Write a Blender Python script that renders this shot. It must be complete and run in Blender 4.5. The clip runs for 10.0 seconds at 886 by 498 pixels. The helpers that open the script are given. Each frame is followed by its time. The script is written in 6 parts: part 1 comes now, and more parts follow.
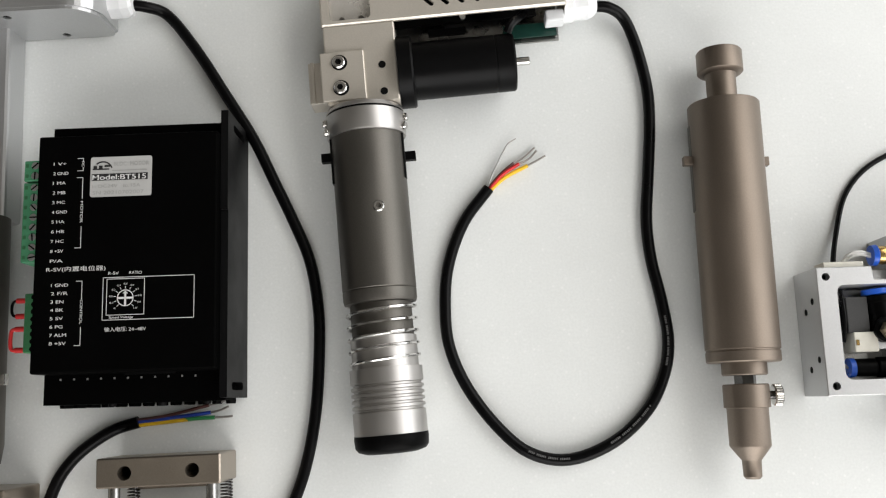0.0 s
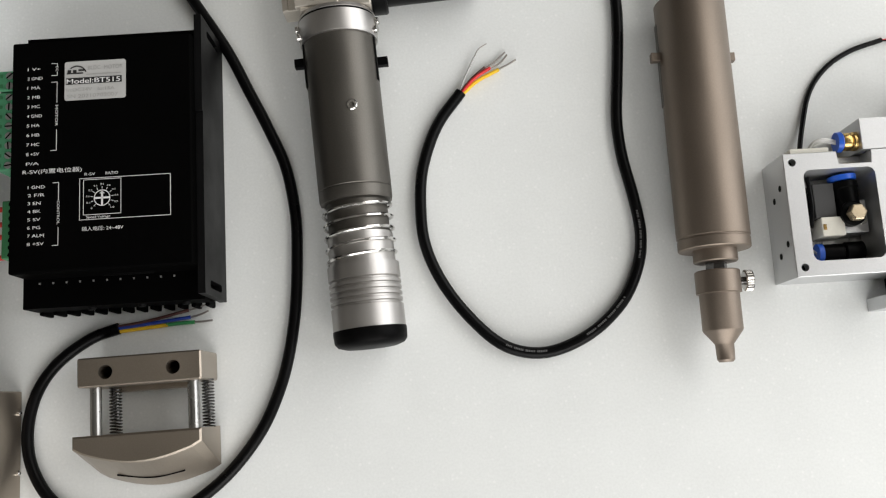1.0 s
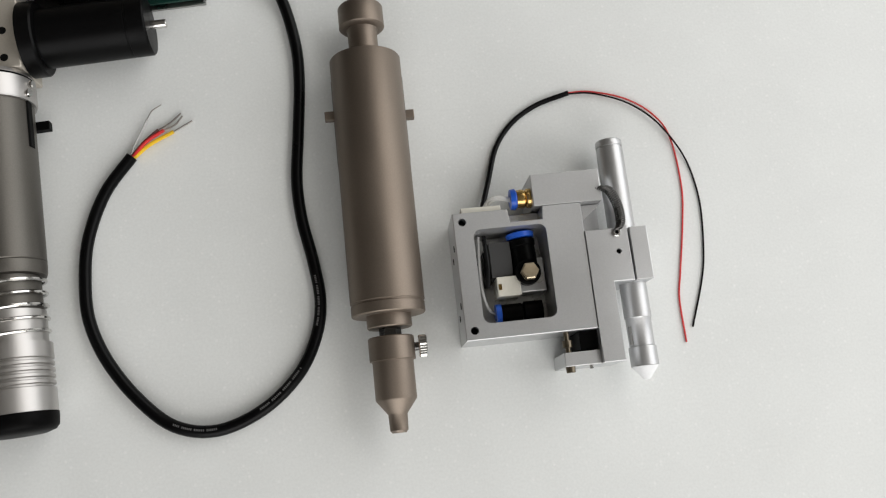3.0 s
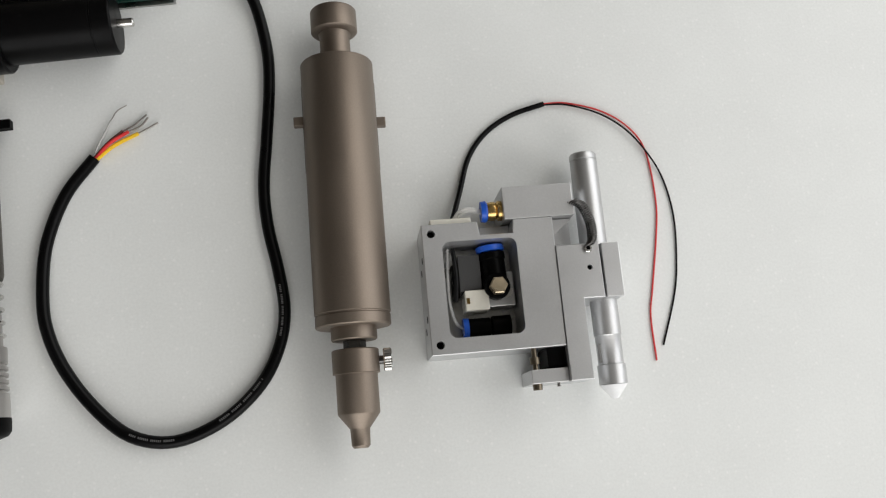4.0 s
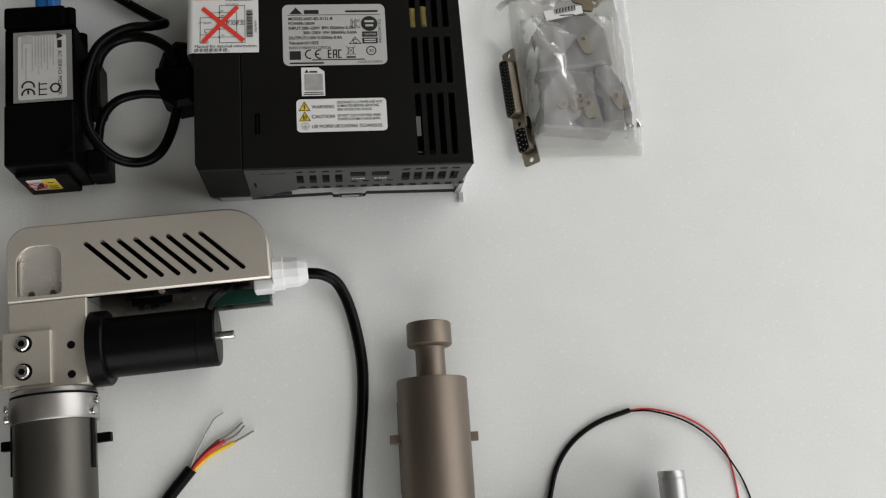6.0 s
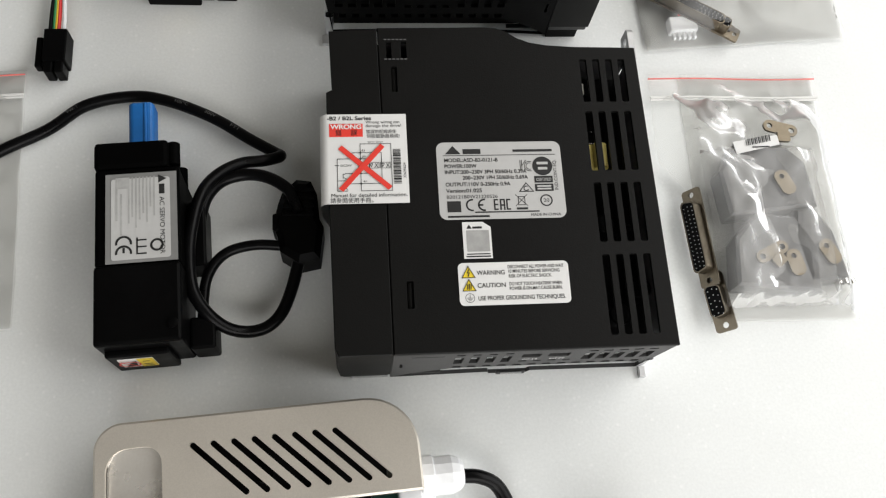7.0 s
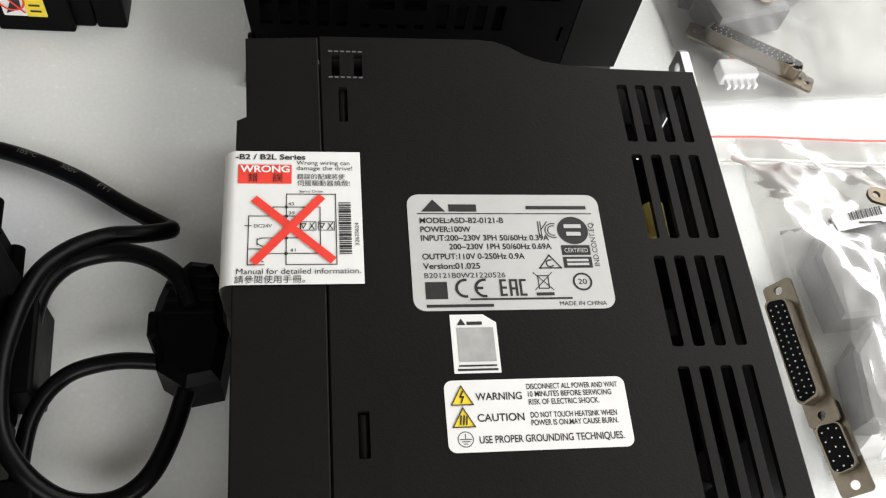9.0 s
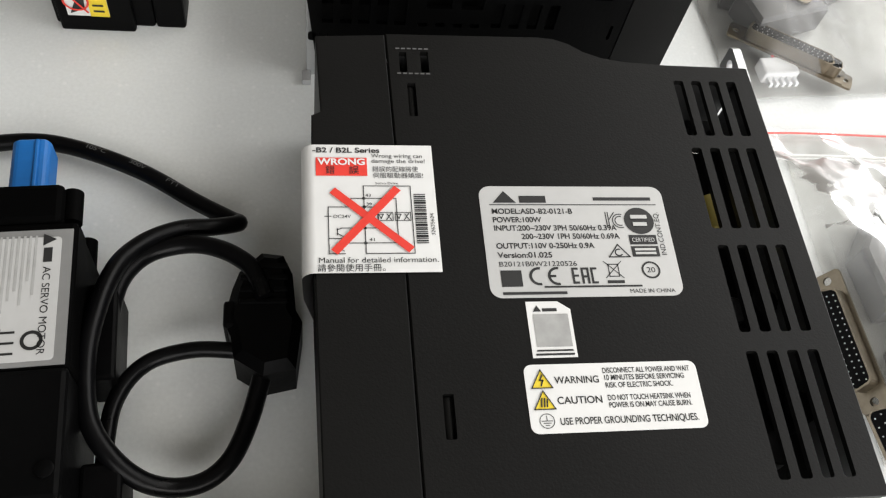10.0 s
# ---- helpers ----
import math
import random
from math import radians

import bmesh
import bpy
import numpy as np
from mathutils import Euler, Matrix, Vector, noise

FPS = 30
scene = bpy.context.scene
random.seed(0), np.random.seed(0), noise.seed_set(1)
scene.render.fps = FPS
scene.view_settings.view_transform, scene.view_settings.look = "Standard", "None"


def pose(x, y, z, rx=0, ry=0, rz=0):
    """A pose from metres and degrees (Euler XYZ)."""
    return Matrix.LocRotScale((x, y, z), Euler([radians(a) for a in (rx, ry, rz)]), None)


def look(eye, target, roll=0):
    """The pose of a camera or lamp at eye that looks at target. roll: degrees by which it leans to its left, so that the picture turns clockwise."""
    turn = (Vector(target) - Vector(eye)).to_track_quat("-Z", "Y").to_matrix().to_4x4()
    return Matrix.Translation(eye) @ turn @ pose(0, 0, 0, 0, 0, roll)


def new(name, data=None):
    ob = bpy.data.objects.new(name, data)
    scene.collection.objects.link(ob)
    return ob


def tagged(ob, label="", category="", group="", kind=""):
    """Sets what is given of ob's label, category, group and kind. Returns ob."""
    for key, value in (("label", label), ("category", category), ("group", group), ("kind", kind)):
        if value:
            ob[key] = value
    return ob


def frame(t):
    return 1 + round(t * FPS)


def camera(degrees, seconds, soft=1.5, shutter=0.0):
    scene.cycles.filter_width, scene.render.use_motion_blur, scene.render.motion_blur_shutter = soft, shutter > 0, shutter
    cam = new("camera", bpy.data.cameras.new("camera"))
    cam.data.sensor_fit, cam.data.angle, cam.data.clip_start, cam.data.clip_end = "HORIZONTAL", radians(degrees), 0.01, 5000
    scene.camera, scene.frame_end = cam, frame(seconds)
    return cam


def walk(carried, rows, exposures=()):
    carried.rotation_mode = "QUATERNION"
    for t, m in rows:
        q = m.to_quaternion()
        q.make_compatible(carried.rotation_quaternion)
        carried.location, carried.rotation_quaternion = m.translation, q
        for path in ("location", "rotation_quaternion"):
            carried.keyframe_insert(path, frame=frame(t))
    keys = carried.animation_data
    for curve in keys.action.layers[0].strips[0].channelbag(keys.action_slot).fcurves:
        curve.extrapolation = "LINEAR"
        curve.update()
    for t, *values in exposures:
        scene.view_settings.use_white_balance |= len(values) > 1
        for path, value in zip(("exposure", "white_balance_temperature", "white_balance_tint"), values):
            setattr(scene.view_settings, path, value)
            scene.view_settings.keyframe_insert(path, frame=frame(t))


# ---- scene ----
cam = camera(52.40, 10.0, soft=1.2)
PATH = [
    (0, (0.1296, 0.1165, 0.5076), (0.0950, 0.4498, -1.4641), -7.86),
    (0.5, (0.1257, 0.0816, 0.4976), (0.0990, 0.4014, -1.4765), -6.92),
    (1, (0.1329, 0.0583, 0.5043), (0.1302, 0.3969, -1.4668), -3.92),
    (1.5, (0.1559, 0.0489, 0.5099), (0.1824, 0.4140, -1.4563), -0.59),
    (2, (0.2075, 0.0545, 0.5110), (0.2723, 0.4450, -1.4494), 3.47),
    (2.5, (0.2471, 0.0604, 0.4992), (0.3745, 0.4612, -1.4560), 11.32),
    (3, (0.2708, 0.0680, 0.4881), (0.4423, 0.4694, -1.4637), 17.18),
    (4.5, (0.2817, 0.0900, 0.4806), (0.4939, 0.4832, -1.4688), 24.13),
    (5, (0.2702, 0.1182, 0.4886), (0.4967, 0.5408, -1.4531), 24.29),
    (5.5, (0.2542, 0.1530, 0.5090), (0.4838, 0.6199, -1.4221), 22.88),
    (6, (0.2348, 0.2144, 0.5175), (0.4550, 0.7351, -1.4009), 19.75),
    (6.2, (0.2192, 0.2427, 0.5170), (0.4551, 0.7530, -1.4023), 21.80),
    (7.3, (0.1591, 0.3264, 0.3859), (0.3442, 1.0098, -1.4846), 12.80),
    (7.5, (0.1672, 0.3381, 0.3564), (0.3414, 1.0501, -1.5044), 11.38),
    (8, (0.1792, 0.3556, 0.2825), (0.4120, 1.1877, -1.5212), 12.75),
    (8.5, (0.1760, 0.3517, 0.2840), (0.4503, 1.2817, -1.4653), 13.78),
    (9, (0.1772, 0.3438, 0.2783), (0.4738, 1.3101, -1.4475), 14.53),
    (9.5, (0.1776, 0.3431, 0.2784), (0.4877, 1.3216, -1.4381), 14.94),
    (10, (0.1532, 0.3375, 0.2796), (0.4618, 1.3159, -1.4372), 14.74),
]
walk(cam, [(t, look(eye, target, roll)) for t, eye, target, roll in PATH],
     [(0, 0.02), (1, -0.1), (2.5, -0.42), (4.5, -0.53), (5, -0.56), (5.5, -0.6), (6, -0.6), (6.3, -0.52), (7.3, 0.32), (8, 0.43), (9, 0.46), (10, 0.40)])

# ---- light ----
world = bpy.data.worlds.new("world")
scene.world = world
world.use_nodes = True
sky = world.node_tree.nodes.new("ShaderNodeTexSky")
sky.sky_type, sky.sun_disc = "NISHITA", False
sky.sun_elevation, sky.sun_rotation = radians(40), radians(150)
world.node_tree.links.new(sky.outputs["Color"], world.node_tree.nodes["Background"].inputs["Color"])
world.node_tree.nodes["Background"].inputs["Strength"].default_value = 0.1


def window_light(name, place, target, width, height, watts, colour):
    data = bpy.data.lights.new(name, "AREA")
    data.shape, data.size, data.size_y, data.energy, data.color = "RECTANGLE", width, height, watts, colour
    ob = new(name, data)
    ob.matrix_world = look(place, target)
    return ob


window_light("daylight_south", (0.45, -0.96, 0.70), (0.35, 0.5, 0.30), 1.6, 1.15, 21, (1.0, 0.968, 0.915))
window_light("daylight_east", (1.26, 0.75, 0.80), (0.4, 0.6, 0.40), 2.2, 1.3, 27, (1.0, 0.968, 0.915))


# ---- materials ----
def material(name, colour, rough=0.5, metal=0.0, grain=0.06, scale=300.0, stain=0.05, stain_scale=14.0, bump=0.0, spread=0.08,
             stretch=(1, 1, 1), coat=0.0, sheen_spec=0.5):
    m = bpy.data.materials.new(name)
    m.use_nodes = True
    nt = m.node_tree
    p = nt.nodes["Principled BSDF"]
    tc = nt.nodes.new("ShaderNodeTexCoord")
    mp = nt.nodes.new("ShaderNodeMapping")
    mp.inputs["Scale"].default_value = stretch
    nt.links.new(tc.outputs["Object"], mp.inputs["Vector"])
    n1 = nt.nodes.new("ShaderNodeTexNoise")
    n1.inputs["Scale"].default_value, n1.inputs["Detail"].default_value = scale, 3
    n2 = nt.nodes.new("ShaderNodeTexNoise")
    n2.inputs["Scale"].default_value, n2.inputs["Detail"].default_value = stain_scale, 4
    nt.links.new(mp.outputs[0], n1.inputs["Vector"])
    nt.links.new(tc.outputs["Object"], n2.inputs["Vector"])
    last = None
    for node, amount in ((n1, grain), (n2, stain)):
        r = nt.nodes.new("ShaderNodeMapRange")
        r.inputs["From Min"].default_value, r.inputs["From Max"].default_value = 0.3, 0.7
        r.inputs["To Min"].default_value, r.inputs["To Max"].default_value = 1 - amount, 1 + amount
        nt.links.new(node.outputs["Fac"], r.inputs["Value"])
        if last is None:
            last = r.outputs[0]
        else:
            mul = nt.nodes.new("ShaderNodeMath")
            mul.operation = "MULTIPLY"
            nt.links.new(last, mul.inputs[0]), nt.links.new(r.outputs[0], mul.inputs[1])
            last = mul.outputs[0]
    sc = nt.nodes.new("ShaderNodeVectorMath")
    sc.operation = "SCALE"
    sc.inputs[0].default_value = colour
    nt.links.new(last, sc.inputs["Scale"])
    nt.links.new(sc.outputs[0], p.inputs["Base Color"])
    rr = nt.nodes.new("ShaderNodeMapRange")
    rr.inputs["From Min"].default_value, rr.inputs["From Max"].default_value = 0.3, 0.7
    rr.inputs["To Min"].default_value, rr.inputs["To Max"].default_value = max(0.02, rough - spread), min(1, rough + spread)
    nt.links.new(n2.outputs["Fac"], rr.inputs["Value"])
    nt.links.new(rr.outputs[0], p.inputs["Roughness"])
    p.inputs["Metallic"].default_value = metal
    p.inputs["Coat Weight"].default_value = coat
    p.inputs["Specular IOR Level"].default_value = sheen_spec
    if bump:
        b = nt.nodes.new("ShaderNodeBump")
        b.inputs["Strength"].default_value, b.inputs["Distance"].default_value = bump, 0.0004
        nt.links.new(n1.outputs["Fac"], b.inputs["Height"])
        nt.links.new(b.outputs[0], p.inputs["Normal"])
    return m


def foam_material():
    m = material("foam_sheet", (0.775, 0.795, 0.785), 0.5, 0, 0.03, 700, 0.02, 24, 0.0, 0.05)
    nt = m.node_tree
    p = nt.nodes["Principled BSDF"]
    tc = next(n for n in nt.nodes if n.type == "TEX_COORD")
    base = p.inputs["Base Color"].links[0].from_socket
    vo = nt.nodes.new("ShaderNodeTexVoronoi")
    vo.inputs["Scale"].default_value = 400
    pick = nt.nodes.new("ShaderNodeSeparateColor")
    no = nt.nodes.new("ShaderNodeTexNoise")
    no.inputs["Scale"].default_value, no.inputs["Detail"].default_value = 420, 4
    for n in (vo, no):
        nt.links.new(tc.outputs["Object"], n.inputs["Vector"])
    nt.links.new(vo.outputs["Color"], pick.inputs[0])
    # a few cells are coloured paler for the glint of the foam beads' skin
    few = nt.nodes.new("ShaderNodeMapRange")
    few.inputs["From Min"].default_value, few.inputs["From Max"].default_value = 0.76, 1.15
    near = nt.nodes.new("ShaderNodeMapRange")
    near.inputs["From Min"].default_value, near.inputs["From Max"].default_value = 0.42, 0.12
    mul = nt.nodes.new("ShaderNodeMath")
    mul.operation = "MULTIPLY"
    nt.links.new(pick.outputs[0], few.inputs["Value"]), nt.links.new(vo.outputs["Distance"], near.inputs["Value"])
    nt.links.new(few.outputs[0], mul.inputs[0]), nt.links.new(near.outputs[0], mul.inputs[1])
    mix = nt.nodes.new("ShaderNodeMix")
    mix.data_type = "RGBA"
    nt.links.new(mul.outputs[0], mix.inputs["Factor"])
    nt.links.new(base, mix.inputs["A"])
    mix.inputs["B"].default_value = (0.90, 0.905, 0.90, 1)
    nt.links.new(mix.outputs["Result"], p.inputs["Base Color"])
    b = nt.nodes.new("ShaderNodeBump")
    b.inputs["Strength"].default_value, b.inputs["Distance"].default_value = 0.16, 0.0004
    nt.links.new(no.outputs["Fac"], b.inputs["Height"])
    nt.links.new(b.outputs[0], p.inputs["Normal"])
    return m


def film_material():
    m = bpy.data.materials.new("clear_film")
    m.use_nodes = True
    nt = m.node_tree
    nt.nodes.remove(nt.nodes["Principled BSDF"])
    out = nt.nodes["Material Output"]
    clear = nt.nodes.new("ShaderNodeBsdfTransparent")
    clear.inputs["Color"].default_value = (0.985, 0.985, 0.98, 1)
    gloss = nt.nodes.new("ShaderNodeBsdfGlossy")
    gloss.inputs["Roughness"].default_value = 0.30
    milk = nt.nodes.new("ShaderNodeBsdfDiffuse")
    milk.inputs["Color"].default_value = (0.93, 0.93, 0.92, 1)
    fr = nt.nodes.new("ShaderNodeFresnel")
    fr.inputs["IOR"].default_value = 1.18
    a = nt.nodes.new("ShaderNodeMixShader")
    a.inputs[0].default_value = 0.12
    nt.links.new(clear.outputs[0], a.inputs[1]), nt.links.new(milk.outputs[0], a.inputs[2])
    b = nt.nodes.new("ShaderNodeMixShader")
    nt.links.new(fr.outputs[0], b.inputs[0]), nt.links.new(a.outputs[0], b.inputs[1]), nt.links.new(gloss.outputs[0], b.inputs[2])
    no = nt.nodes.new("ShaderNodeTexNoise")
    no.inputs["Scale"].default_value, no.inputs["Detail"].default_value = 90, 2
    tc = nt.nodes.new("ShaderNodeTexCoord")
    nt.links.new(tc.outputs["Object"], no.inputs["Vector"])
    bu = nt.nodes.new("ShaderNodeBump")
    bu.inputs["Strength"].default_value, bu.inputs["Distance"].default_value = 0.3, 0.0008
    nt.links.new(no.outputs["Fac"], bu.inputs["Height"])
    nt.links.new(bu.outputs[0], gloss.inputs["Normal"]), nt.links.new(bu.outputs[0], fr.inputs["Normal"])
    nt.links.new(b.outputs[0], out.inputs["Surface"])
    return m


FOAM = foam_material()
FILM = film_material()
# wall and ceiling greys are set by how much light they should bounce
WALL = material("bounce_wall_grey", (0.24, 0.23, 0.215), 0.8, 0, 0.02, 60, 0.04, 2)
CEIL = material("bounce_ceiling_grey", (0.34, 0.33, 0.31), 0.9, 0, 0.02, 60, 0.03, 2)
FLOOR = material("floor_tile", (0.25, 0.245, 0.235), 0.45, 0, 0.05, 40, 0.08, 3)
TABLE = material("table_laminate", (0.6, 0.6, 0.58), 0.5, 0, 0.04, 80, 0.04, 5)
BLACK_PAINT = material("black_anodised", (0.0012, 0.0012, 0.0012), 0.6, 0, 0.15, 900, 0.1, 30, 0.10, 0.08, sheen_spec=0.02)
BLACK_SIDE = material("black_aluminium", (0.004, 0.004, 0.0042), 0.45, 0.0, 0.12, 700, 0.1, 30, 0.1, 0.08, (1, 12, 1), sheen_spec=0.08)
BLACK_PLASTIC = material("black_plastic", (0.002, 0.002, 0.0021), 0.42, 0, 0.12, 700, 0.1, 40, 0.15, 0.1, sheen_spec=0.05)
MOTOR_BLACK = material("motor_black", (0.003, 0.003, 0.0032), 0.36, 0.0, 0.15, 700, 0.1, 40, 0.12, 0.08, sheen_spec=0.09)
CABLE = material("cable_rubber", (0.002, 0.002, 0.0023), 0.33, 0, 0.12, 500, 0.15, 60, 0.12, 0.08, sheen_spec=0.12)
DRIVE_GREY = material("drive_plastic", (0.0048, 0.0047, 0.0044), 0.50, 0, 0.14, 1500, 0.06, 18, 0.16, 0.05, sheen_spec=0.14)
DRIVE_DARK = material("drive_inside", (0.004, 0.004, 0.004), 0.7, 0, 0.1, 400, 0.1, 40, sheen_spec=0.1)
CHAMPAGNE = material("champagne_anodised", (0.235, 0.195, 0.16), 0.50, 0.9, 0.05, 1400, 0.035, 22, 0.10, 0.05)
GRIP_BROWN = material("grip_anodised", (0.135, 0.127, 0.114), 0.47, 0.9, 0.06, 1400, 0.05, 22, 0.10, 0.05)
BEIGE = material("beige_anodised", (0.66, 0.615, 0.545), 0.40, 0.65, 0.04, 1400, 0.03, 18, 0.08, 0.05)
BEIGE_BRIGHT = material("pressed_beige_metal", (0.74, 0.71, 0.66), 0.25, 0.6, 0.04, 900, 0.05, 60, 0.05, 0.06)
CLAMP_METAL = material("bronze_anodised", (0.37, 0.32, 0.265), 0.36, 0.9, 0.05, 1400, 0.04, 22, 0.08, 0.05)
SILVER = material("silver_anodised", (0.57, 0.575, 0.58), 0.40, 0.85, 0.03, 1200, 0.03, 20, 0.06, 0.05)
POLISHED = material("turned_aluminium", (0.52, 0.505, 0.49), 0.40, 1, 0.03, 900, 0.03, 20, 0.04, 0.04, (1, 14, 1))
STEEL = material("bright_steel", (0.68, 0.67, 0.65), 0.20, 1, 0.05, 700, 0.06, 60)
GUIDE = material("ground_steel", (0.40, 0.40, 0.39), 0.3, 1, 0.05, 700, 0.06, 60)
SPRING = material("spring_steel", (0.11, 0.107, 0.104), 0.28, 1, 0.1, 700, 0.1, 60)
BRASS = material("brass", (0.62, 0.42, 0.16), 0.25, 1, 0.08, 700, 0.1, 60)
PALE_BRASS = material("pale_brass", (0.52, 0.43, 0.30), 0.3, 0.8, 0.05, 700, 0.06, 60)
NICKEL = material("nickel_shell", (0.17, 0.145, 0.108), 0.36, 1, 0.08, 500, 0.12, 60)
GREEN = material("green_terminal", (0.10, 0.38, 0.20), 0.45, 0, 0.06, 400, 0.08, 60, 0.05)
GREEN_DARK = material("dark_green_terminal", (0.05, 0.22, 0.09), 0.45, 0, 0.06, 400, 0.08, 60, 0.05)
PCB = material("circuit_board", (0.006, 0.040, 0.030), 0.35, 0, 0.2, 300, 0.15, 80)
BLUE = material("blue_plastic", (0.015, 0.10, 0.55), 0.35, 0, 0.06, 300, 0.08, 60)
SKY_BLUE = material("blue_rubber", (0.006, 0.13, 0.42), 0.5, 0, 0.05, 300, 0.06, 60, 0.05)
WHITE_PLASTIC = material("white_nylon", (0.80, 0.81, 0.82), 0.4, 0, 0.03, 300, 0.04, 60)
IVORY = material("ivory_plastic", (0.72, 0.70, 0.62), 0.45, 0, 0.03, 300, 0.04, 60)
PAPER = material("sticker_paper", (0.73, 0.73, 0.715), 0.5, 0, 0.015, 300, 0.02, 40)
SILVER_PAPER = material("silver_label", (0.50, 0.50, 0.49), 0.45, 0.1, 0.02, 300, 0.03, 40)
DULL_LABEL = material("dull_label_plate", (0.23, 0.23, 0.225), 0.5, 0.2, 0.03, 300, 0.05, 40)
INK = material("black_ink", (0.012, 0.012, 0.012), 0.6, 0, 0.1, 300, 0.1, 40)
INK_GREY = material("grey_ink", (0.10, 0.10, 0.10), 0.6, 0, 0.1, 300, 0.1, 40)
INK_PALE = material("pale_ink", (0.36, 0.36, 0.35), 0.6, 0, 0.1, 300, 0.1, 40)
INK_WHITE = material("white_ink", (0.72, 0.72, 0.72), 0.6, 0, 0.05, 300, 0.05, 40)
INK_RED = material("red_ink", (0.72, 0.045, 0.03), 0.5, 0, 0.05, 300, 0.05, 40)
INK_YELLOW = material("yellow_ink", (0.80, 0.60, 0.03), 0.5, 0, 0.05, 300, 0.05, 40)
RED_WIRE = material("red_insulation", (0.60, 0.03, 0.03), 0.4, 0, 0.06, 300, 0.08, 60)
YELLOW_WIRE = material("yellow_insulation", (0.80, 0.50, 0.02), 0.4, 0, 0.06, 300, 0.08, 60)
BLUE_WIRE = material("blue_insulation", (0.03, 0.07, 0.40), 0.4, 0, 0.06, 300, 0.08, 60)
GREEN_WIRE = material("green_insulation", (0.05, 0.30, 0.10), 0.4, 0, 0.06, 300, 0.08, 60)
BROWN_WIRE = material("brown_insulation", (0.10, 0.04, 0.035), 0.4, 0, 0.06, 300, 0.08, 60)
GREY_WIRE = material("grey_insulation", (0.45, 0.45, 0.44), 0.4, 0, 0.06, 300, 0.08, 60)
BARE = material("tinned_copper", (0.45, 0.42, 0.40), 0.4, 1, 0.1, 900, 0.1, 60)
CLEAR_TUBE = material("milky_tube", (0.72, 0.72, 0.70), 0.2, 0, 0.03, 300, 0.05, 60)
HOOD = material("grey_hood_plastic", (0.11, 0.11, 0.11), 0.4, 0, 0.06, 300, 0.08, 60, 0.05)
RED_STRIPE = material("faded_red_line", (0.72, 0.16, 0.14), 0.5, 0, 0.1, 300, 0.15, 40)
YELLOW_TAPE = material("yellow_tape", (0.62, 0.52, 0.16), 0.35, 0, 0.06, 300, 0.12, 90)
# drive plastic made paler to hold the daylight on the end wall
DRIVE_LIT = material("drive_plastic_lit", (0.048, 0.048, 0.048), 0.5, 0, 0.10, 1500, 0.04, 18, 0.2, 0.05, sheen_spec=0.3)


# ---- mesh helpers ----
def part(name, bm, mat, parent=None, label="", smooth=False):
    me = bpy.data.meshes.new(name)
    bmesh.ops.recalc_face_normals(bm, faces=bm.faces)
    bm.to_mesh(me)
    bm.free()
    if smooth:
        me.shade_smooth()
        me.set_sharp_from_angle(angle=radians(38))
    me.materials.append(mat)
    ob = new(name, me)
    if parent is not None:
        ob.parent = parent
    if label:
        ob["label"] = label
    return ob


def thing(name, m, label, category, group="", kind=""):
    ob = new(name)
    ob.empty_display_size = 0.02
    ob.matrix_world = m
    return tagged(ob, label, category, group, kind)


def box(x0, x1, y0, y1, z0, z1, bevel=0.0, bm=None, seg=2):
    bm = bm or bmesh.new()
    vs = bmesh.ops.create_cube(bm, size=1)["verts"]
    for v in vs:
        v.co = Vector(((x0 + x1) / 2 + v.co.x * (x1 - x0), (y0 + y1) / 2 + v.co.y * (y1 - y0), (z0 + z1) / 2 + v.co.z * (z1 - z0)))
    if bevel:
        edges = list({e for v in vs for e in v.link_edges})
        bmesh.ops.bevel(bm, geom=edges, offset=bevel, segments=seg, affect="EDGES", profile=0.5)
    return bm


def rounded(x0, x1, y0, y1, r, n=5):
    """Outline of a rectangle with corner radii r (one, or four from the lower left anticlockwise)."""
    rs = r if isinstance(r, (tuple, list)) else (r,) * 4
    out = []
    for (cx, cy, sx, sy, a0), rad in zip(((x0, y0, 1, 1, 180), (x1, y0, -1, 1, 270), (x1, y1, -1, -1, 0), (x0, y1, 1, -1, 90)), rs):
        if rad <= 0:
            out.append((cx, cy))
            continue
        for i in range(n + 1):
            a = radians(a0 + 90 * i / n)
            out.append((cx + sx * rad + rad * math.cos(a), cy + sy * rad + rad * math.sin(a)))
    return out


def disc(cx, cy, r, n=20):
    return [(cx + r * math.cos(2 * math.pi * i / n), cy + r * math.sin(2 * math.pi * i / n)) for i in range(n)]


def capsule(ax, ay, bx, by, r, n=6):
    a = math.atan2(by - ay, bx - ax)
    out = [(bx + r * math.cos(a - math.pi / 2 + math.pi * i / n), by + r * math.sin(a - math.pi / 2 + math.pi * i / n)) for i in range(n + 1)]
    return out + [(ax + r * math.cos(a + math.pi / 2 + math.pi * i / n), ay + r * math.sin(a + math.pi / 2 + math.pi * i / n)) for i in range(n + 1)]


